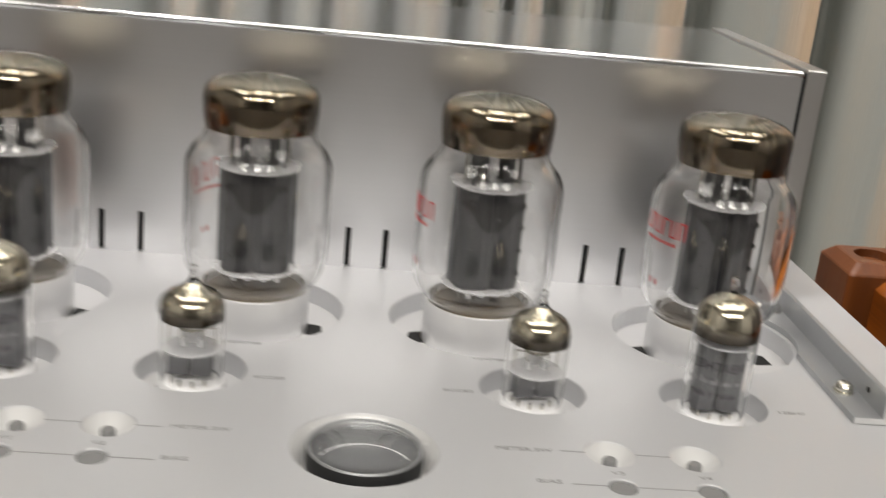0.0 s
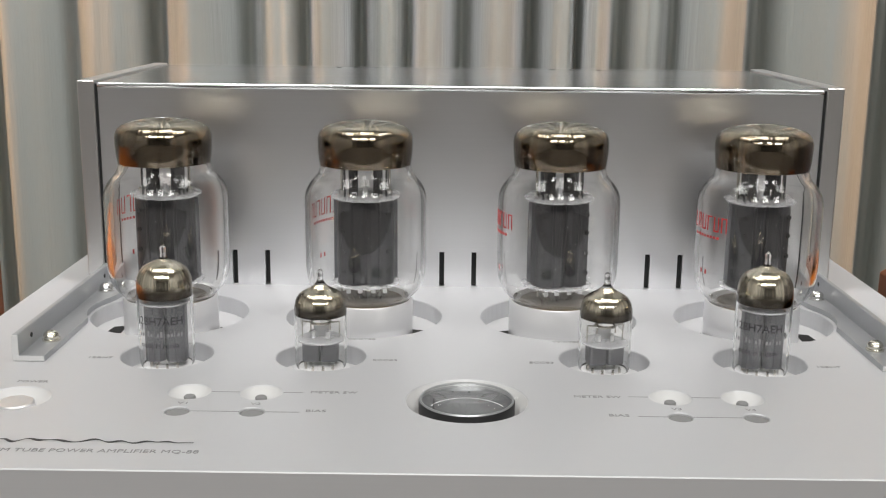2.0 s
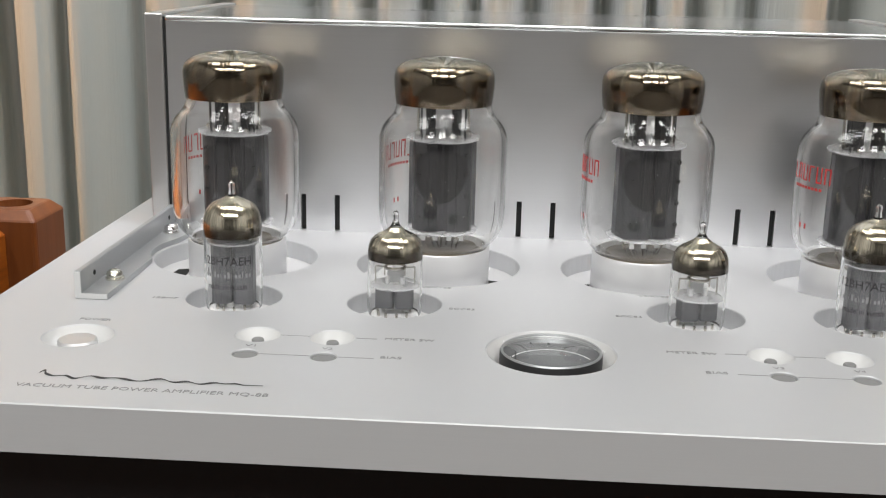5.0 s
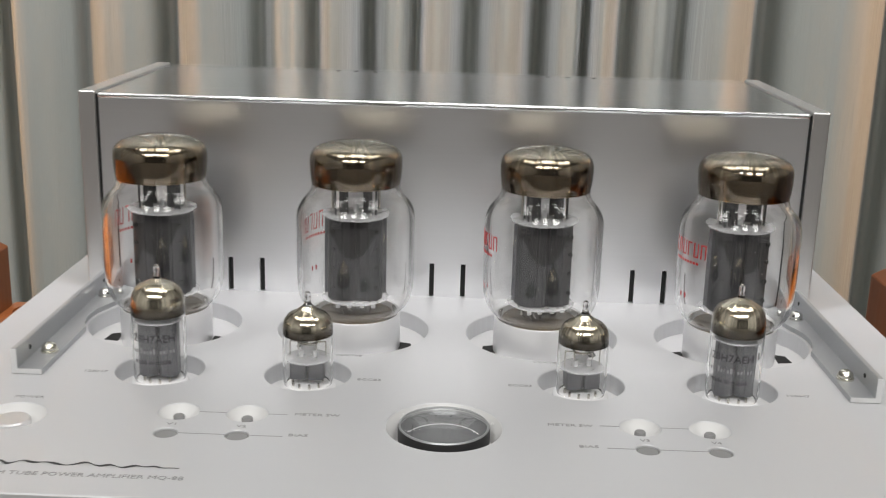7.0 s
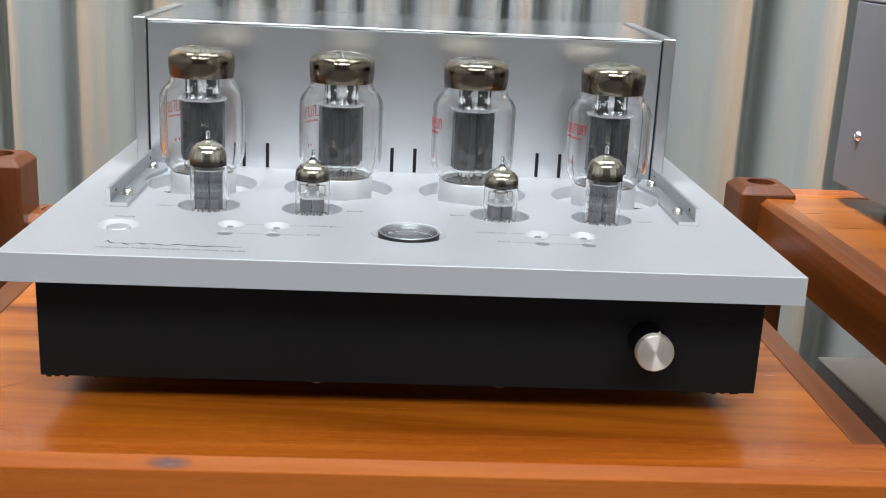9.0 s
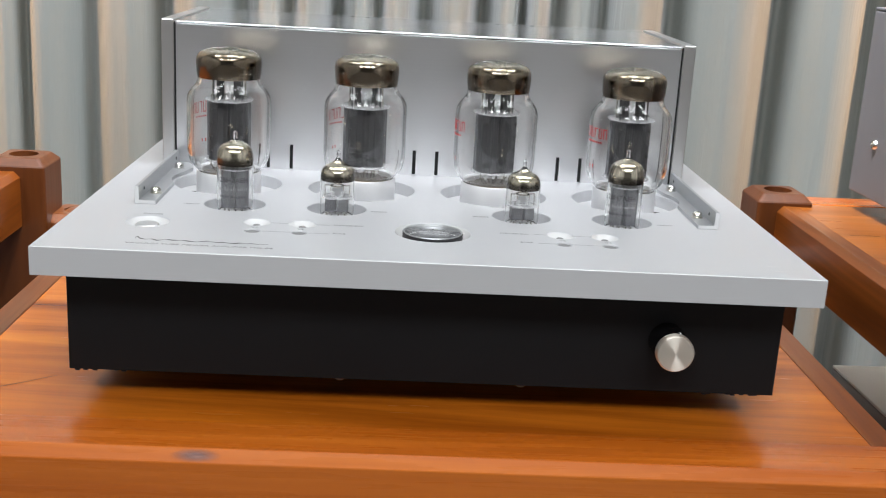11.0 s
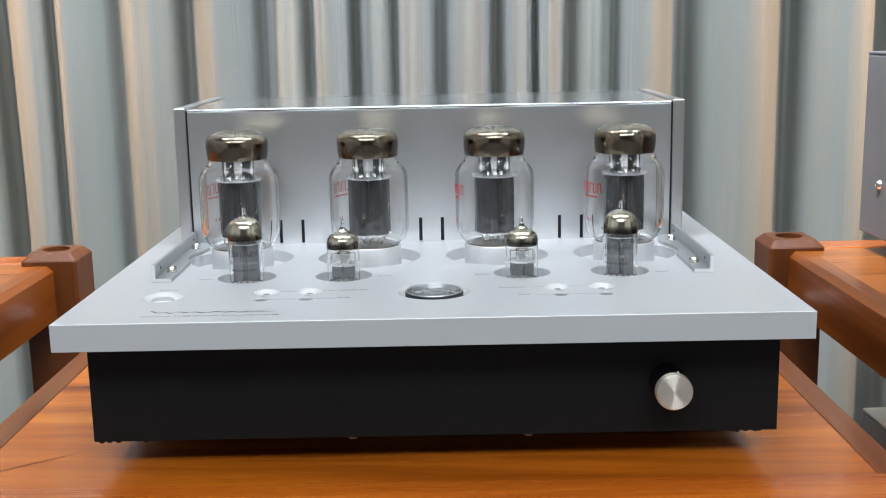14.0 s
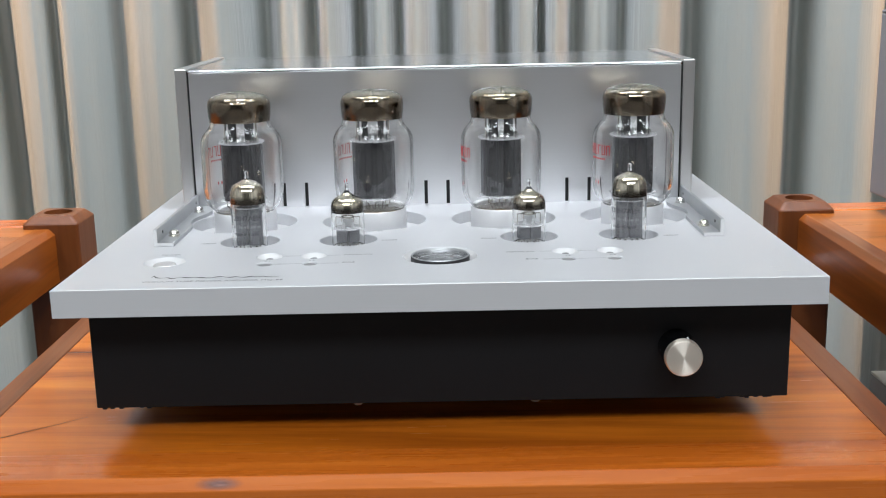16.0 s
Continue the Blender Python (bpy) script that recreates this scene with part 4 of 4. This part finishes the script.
def power_tube(mark_from, turn):
    """The large bottle-shaped output tube; its origin lies on the socket plate. mark_from: where the red print begins on the glass, in degrees; turn: how far the electrodes are turned."""
    root = empty("power_tube", 0, 0, FLOOR_Z)
    o = 0.0075
    part("collar", lathe([(0.0176, 0.0), (0.0196, 0.0), (0.0197, 0.0004), (0.0197, o + 0.0078), (0.0194, o + 0.0084), (0.0189, o + 0.0083), (0.0186, o + 0.0030), (0, o + 0.0030)], 64), COLLAR, root, "satin silver base collar", True)
    shape = smooth_profile([(0.0184, o + 0.0032), (0.0187, o + 0.0083), (0.0206, o + 0.0104), (0.0232, o + 0.0136), (0.0247, o + 0.0180), (0.0252, o + 0.0235), (0.0253, o + 0.0300), (0.0253, o + 0.0380), (0.0253, o + 0.0450),
                            (0.0253, o + 0.0495), (0.0251, o + 0.0524), (0.0244, o + 0.0550), (0.0230, o + 0.0575), (0.0211, o + 0.0597), (0.0197, o + 0.0616), (0.0189, o + 0.0637), (0.0188, o + 0.0652), (0.0193, o + 0.0685), (0.0196, o + 0.0733), (0.0195, o + 0.0762), (0.0186, o + 0.0787), (0.0160, o + 0.0809), (0.0095, o + 0.0828), (0, o + 0.0836)], 3)
    glass = part("glass_envelope", lathe(shape, 72), GLASS, root, "clear blown glass bottle", True)
    inner = [(max(0.0, r - 0.0021), z - (0.0007 if z > o + 0.076 else 0)) for r, z in shape]
    part("inner_wall", lathe(inner[::-1], 72), GLASS, glass, "", True, flip=True).visible_shadow = False
    glass.visible_shadow = False
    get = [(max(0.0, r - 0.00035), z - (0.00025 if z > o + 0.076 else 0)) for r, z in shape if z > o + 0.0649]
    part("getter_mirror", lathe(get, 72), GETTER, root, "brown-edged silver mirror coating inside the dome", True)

    def add(name, bm, mat, parent=None, label="", smooth=False):
        bmesh.ops.rotate(bm, verts=bm.verts, matrix=Matrix.Rotation(radians(turn), 3, "Z"))
        return part(name, bm, mat, parent or root, label, smooth)
    # the anode: a ribbed box with a pressed groove, side wings and punched windows
    z0, z1 = o + 0.0160, o + 0.0508
    anode = add("anode", prism(rounded_outline(0.0118, 0.0098, 3.4, 44, 0.13), z0, z1), ANODE, None, "dark grey metal anode", True)
    for x, y in ((-0.0056, -0.0098), (0.0056, -0.0098), (-0.0056, 0.0098), (0.0056, 0.0098)):
        add("anode_rib", box(x - 0.0006, x + 0.0006, y - 0.0005, y + 0.0005, z0 + 0.0004, z1 - 0.0004, 0.0003, 1), ANODE, anode)
    for e in (-1, 1):
        add("wing", box(e * 0.0124 - 0.0009, e * 0.0124 + 0.0009, -0.0003, 0.0003, z0 + 0.0008, z1 - 0.0008, 0.0001, 1), ANODE_LIGHT, anode)
        for z in (0.0215, 0.0300, 0.0385, 0.0460):
            add("punched_window", rod((e * 0.0090, -0.0082, o + z), (e * 0.0094, -0.0092, o + z), 0.0009, 12), SLOT, anode)
    specks = random.Random(int(mark_from))
    for k in range(3):
        x, z = specks.uniform(-0.008, 0.008), o + specks.uniform(0.018, 0.049)
        add("weld_spot", rod((x, -0.0096, z), (x, -0.0100, z), specks.uniform(0.0001, 0.00016), 7), PALE, anode)
    add("seam", box(-0.0003, 0.0003, -0.0092, -0.0084, z0 + 0.0003, z1 - 0.0003, 0.0001, 1), ANODE, anode, "dark folded seam")
    for z, r in ((0.0512, 0.0146), (0.0152, 0.0146)):
        disc = bmesh.new()
        rim = []
        for i in range(64):
            a = 2 * math.pi * i / 64
            rr = r * (1.0 if i % 16 < 14 else 0.96)
            rim.append((rr * math.cos(a), rr * math.sin(a)))
        add("mica_spacer", prism(rim, o + z, o + z + 0.0003, disc), MICA, None, "translucent white mica disc")
    # what stands between the mica and the mirror
    for e in (-1, 1):
        add("grid_fin", box(e * 0.0050 - 0.0019, e * 0.0050 + 0.0019, -0.0036, -0.0033, o + 0.0517, o + 0.0668), ANODE, None, "dark grid cooling fin")
        add("grid_fin", box(e * 0.0052 - 0.0017, e * 0.0052 + 0.0017, 0.0040, 0.0043, o + 0.0517, o + 0.0668), ANODE, None, "dark grid cooling fin")
        add("support_rod", rod((e * 0.0098, 0, o + 0.0470), (e * 0.0098, 0, o + 0.0680), 0.00055), NICKEL)
        add("support_rod", rod((e * 0.0085, -0.0040, o + 0.0500), (e * 0.0085, -0.0040, o + 0.0680), 0.00045), ANODE)
        add("clip", box(e * 0.0098 - 0.0013, e * 0.0098 + 0.0013, -0.0010, 0.0006, o + 0.0517, o + 0.0535, 0.0002, 1), CHROME, None, "bright spot-welded clip")
        add("eyelet", rod((e * 0.0062, -0.0072, o + 0.0517), (e * 0.0062, -0.0072, o + 0.0532), 0.0009, 10), CHROME)
    add("cathode_tube", rod((0, 0, o + 0.0500), (0, 0, o + 0.0560), 0.0010, 12), PALE)
    for e in (-1, 1):
        add("getter_wire", rod((e * 0.0068, -0.0060, o + 0.0517), (e * 0.0030, -0.0045, o + 0.0680), 0.0003, 6), ANODE)
    # leads from the lower mica down to the pressed stem
    lay = random.Random(3)
    for i in range(9):
        x = -0.0096 + 0.0024 * i
        y = -0.0045 + 0.0022 * (i % 3)
        add("lead_wire", rod((x, y, o + 0.0164), (x + lay.uniform(-0.0012, 0.0012), y - 0.001, o + 0.0118), 0.0004, 6), NICKEL)
        add("lead_bend", rod((x, y - 0.001, o + 0.0122), (x * 0.55 + lay.uniform(-0.002, 0.002), lay.uniform(-0.005, 0.002), o + 0.0062), 0.00032, 6), NICKEL)
    for x in (-0.0072, -0.0024, 0.0030, 0.0078):
        add("tab", box(x - 0.0009, x + 0.0009, -0.0072, -0.0070, o + 0.0120, o + 0.0152), PALE, None, "pale metal tab under the mica")
    part("stem_disc", lathe([(0.0180, o + 0.0062), (0.0172, o + 0.0074), (0.0100, o + 0.0080), (0.0060, o + 0.0086), (0, o + 0.0088)], 48), BROWN, root, "brown tinted glass stem", True)
    # plain red marks on the flank
    big, r = 8.6, 0.0253
    for k in range(6):
        sign = bmesh.new()
        q = mark_from + big * k
        wrap_bar(sign, r, o + 0.0410, o + 0.0472, q, q + 1.5, 2)
        wrap_bar(sign, r, o + 0.0410 + 0.0056 * (k % 2), o + 0.0416 + 0.0056 * (k % 2), q, q + 6.0, 3)
        if k % 3:
            wrap_bar(sign, r, o + 0.0410, o + 0.0472, q + 5.0, q + 6.2, 1)
        part("red_mark", sign, RED, glass, "plain red printed bar")
    line = bmesh.new()
    for k in range(9):
        wrap_bar(line, r, o + 0.0380, o + 0.0391, mark_from + 5 + 4.2 * k, mark_from + 7.8 + 4.2 * k, 1)
    part("small_red_mark", line, RED, glass, "small red printed bars")
    low = bmesh.new()
    for k in range(2):
        wrap_bar(low, 0.0250, o + 0.0225, o + 0.0245, mark_from + 18 + 7 * k, mark_from + 20.5 + 7 * k, 1)
    part("small_red_mark", low, RED, glass, "small red printed bars")
    return root


def miniature(name, glass_r, top, tip, skirt, coating, point, rise):
    """A small noval tube: glass, getter mirror, nipple and pins; its origin lies on the socket plate."""
    root = empty(name, 0, 0, FLOOR_Z)
    o = 0.0075
    body = [(0.0, 0.0032), (glass_r - 0.002, 0.0032), (glass_r - 0.0004, 0.0042), (glass_r, 0.0062), (glass_r, o + skirt)]
    dome = smooth_profile([(glass_r, o + skirt), (glass_r * 0.99, o + skirt + (top - skirt) * rise[0]), (glass_r * 0.92, o + skirt + (top - skirt) * rise[1]), (glass_r * 0.76, o + skirt + (top - skirt) * rise[2]), (glass_r * 0.53, o + skirt + (top - skirt) * rise[3]), (0.0036, o + skirt + (top - skirt) * rise[4]), (point, o + top + 0.0008)], 4)
    nipple = smooth_profile([(point, o + top + 0.0008), (0.0013, o + top + 0.0020), (0.00105, o + tip - 0.0030), (0.00120, o + tip - 0.0018), (0.0008, o + tip - 0.0006), (0, o + tip)], 3)
    glass = part("glass_envelope", lathe(body + dome[1:] + nipple[1:], 48), GLASS, root, "clear glass bulb drawn to a tip", True)
    glass.visible_shadow = False
    wall = [(max(0.0, r - 0.0007), z + (0.0007 if z < 0.004 else -0.0004)) for r, z in body + dome[1:]] + [(0.0, o + top + 0.0006)]
    part("inner_wall", lathe(wall, 48), GLASS, glass, "", True, flip=True).visible_shadow = False
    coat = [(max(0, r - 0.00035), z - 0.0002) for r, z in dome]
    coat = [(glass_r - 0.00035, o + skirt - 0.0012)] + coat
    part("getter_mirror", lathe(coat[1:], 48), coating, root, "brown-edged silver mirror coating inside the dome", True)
    part("socket_ring", lathe([(0.0075, 0.0), (0.0105, 0.0), (0.0108, 0.0008), (0.0108, 0.0030), (0.0100, 0.0036), (0, 0.0036)], 36), SOCKET, root, "grey socket", True)
    for i in range(9):
        a = radians(30 + 36 * i)
        x, y = 0.0062 * math.cos(a), 0.0062 * math.sin(a)
        part("pin", rod((x, y, 0.0034), (x, y, 0.0056), 0.0005, 8), NICKEL, root)
    return root, glass, o


def driver_tube():
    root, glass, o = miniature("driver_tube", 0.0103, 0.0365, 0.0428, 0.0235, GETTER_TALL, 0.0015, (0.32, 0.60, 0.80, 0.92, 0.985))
    for sx in (-1, 1):
        pts = [(sx * 0.0039 + 0.0036 * c, 0.0042 * s) for c, s in ((-1, -0.6), (-0.6, -1), (0.6, -1), (1, -0.6), (1, 0.6), (0.6, 1), (-0.6, 1), (-1, 0.6))]
        part("anode", prism(pts, o - 0.0015, o + 0.0205), ANODE_LIGHT, root, "grey ribbed anode")
        part("anode_rib", box(sx * 0.0039 - 0.0003, sx * 0.0039 + 0.0003, -0.0047, 0.0047, o - 0.0012, o + 0.0202), ANODE_LIGHT, root)
    z = o + 0.0208
    part("mica_spacer", lathe([(0, z), (0.0093, z), (0.0093, z + 0.0005), (0, z + 0.0005)], 28), MICA, root, "white mica spacer", True)
    for i in range(5):
        part("getter_post", rod((-0.006 + 0.003 * i, 0, o + 0.0212), (-0.006 + 0.003 * i, 0, o + 0.0245), 0.0005, 6), PALE, root)
    return root, glass, o


def driver_print(root, glass, o, turn):
    """The type number can be read; the maker's line is plain bars."""
    wrap_letters("type_number", "12BH7AEH", 0.0103, o + 0.0142, 0.0030, turn, 0.0185, DARK_PRINT, glass)
    bars = bmesh.new()
    for k in range(15):
        a = turn - 52 + 7.0 * k
        wrap_bar(bars, 0.0103, o + 0.0097, o + (0.0110 if k % 4 else 0.0119), a, a + (4.4 if k % 3 else 1.6), 1)
    part("maker_bars", bars, PRINT, glass, "plain dark printed bars")
    wrap_letters("origin_line", "made in russia", 0.0103, o + 0.0054, 0.0020, turn, 0.0150, DARK_PRINT, glass)


def input_tube():
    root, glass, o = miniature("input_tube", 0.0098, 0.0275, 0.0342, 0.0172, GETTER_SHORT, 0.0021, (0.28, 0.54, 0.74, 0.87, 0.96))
    for sx in (-1, 1):
        part("anode", box(sx * 0.00345 - 0.0032, sx * 0.00345 + 0.0032, -0.0036, 0.0036, o - 0.0012, o + 0.0068, 0.0009, 2), ANODE_LIGHT, root, "grey anode")
        part("cathode_cap", rod((sx * 0.0026, 0, o + 0.0072), (sx * 0.0026, 0, o + 0.0100), 0.0009, 10), PALE, root)
        frame_wire = [(sx * 0.0070, 0.0, o + 0.0072), (sx * 0.0070, 0.0, o + 0.0138), (sx * 0.0036, -0.0010, o + 0.0138), (sx * 0.0036, -0.0010, o + 0.0108)]
        for a, b in zip(frame_wire, frame_wire[1:]):
            part("getter_wire", rod(a, b, 0.0003, 6), NICKEL, root, "bent nickel getter wire")
    z = o + 0.0070
    part("mica_spacer", lathe([(0, z), (0.0088, z), (0.0088, z + 0.0005), (0, z + 0.0005)], 28), MICA, root, "white mica spacer", True)
    part("getter_ring", lathe([(0.0030, o + 0.0136), (0.0038, o + 0.0132), (0.0042, o + 0.0138), (0.0036, o + 0.0143), (0.0030, o + 0.0136)], 24), NICKEL, root, "", True)
    part("cage_plate", box(-0.0030, 0.0030, 0.0022, 0.0025, o + 0.0076, o + 0.0120), PALE, root)
    return root, glass, o


for x, aside, mark, turn in zip(POWER_X, (0.0004, 0.0008, -0.0012, -0.0006), (118, 126, 168, 177), (0, 4, 16, 8)):
    tube = power_tube(mark, turn)
    tube.location = (x + aside, POWER_Y, FLOOR_Z)
    tagged(tube, "large bottle-shaped glass output tube with a brown mirrored dome", "vacuum tube", "output tubes in a row")
    for e in (-1, 1):
        apart("socket_cutout", prism([(x + e * 0.0200, POWER_Y - 0.0060), (x + e * 0.0262, POWER_Y - 0.0050), (x + e * 0.0252, POWER_Y + 0.0025), (x + e * 0.0204, POWER_Y + 0.0040)][::e], FLOOR_Z - 0.0002, FLOOR_Z + 0.0003), SLOT, amp)

for x, turn in zip(DRIVER_X, (-92, -116)):
    tube, glass, o = driver_tube()
    driver_print(tube, glass, o, turn)
    tube.location = (x, DRIVER_Y, FLOOR_Z)
    tagged(tube, "slender glass driver tube with grey anodes, print and a mirrored dome", "vacuum tube", "driver tubes")

tube, glass, o = input_tube()
tagged(tube, "short clear glass input tube with a mirrored dome and pointed tip", "vacuum tube", "input tubes")
tube.location = (INPUT_X[0], INPUT_Y, FLOOR_Z)
copy_thing(tube, pose(INPUT_X[1], INPUT_Y, FLOOR_Z, 0, 0, 12))
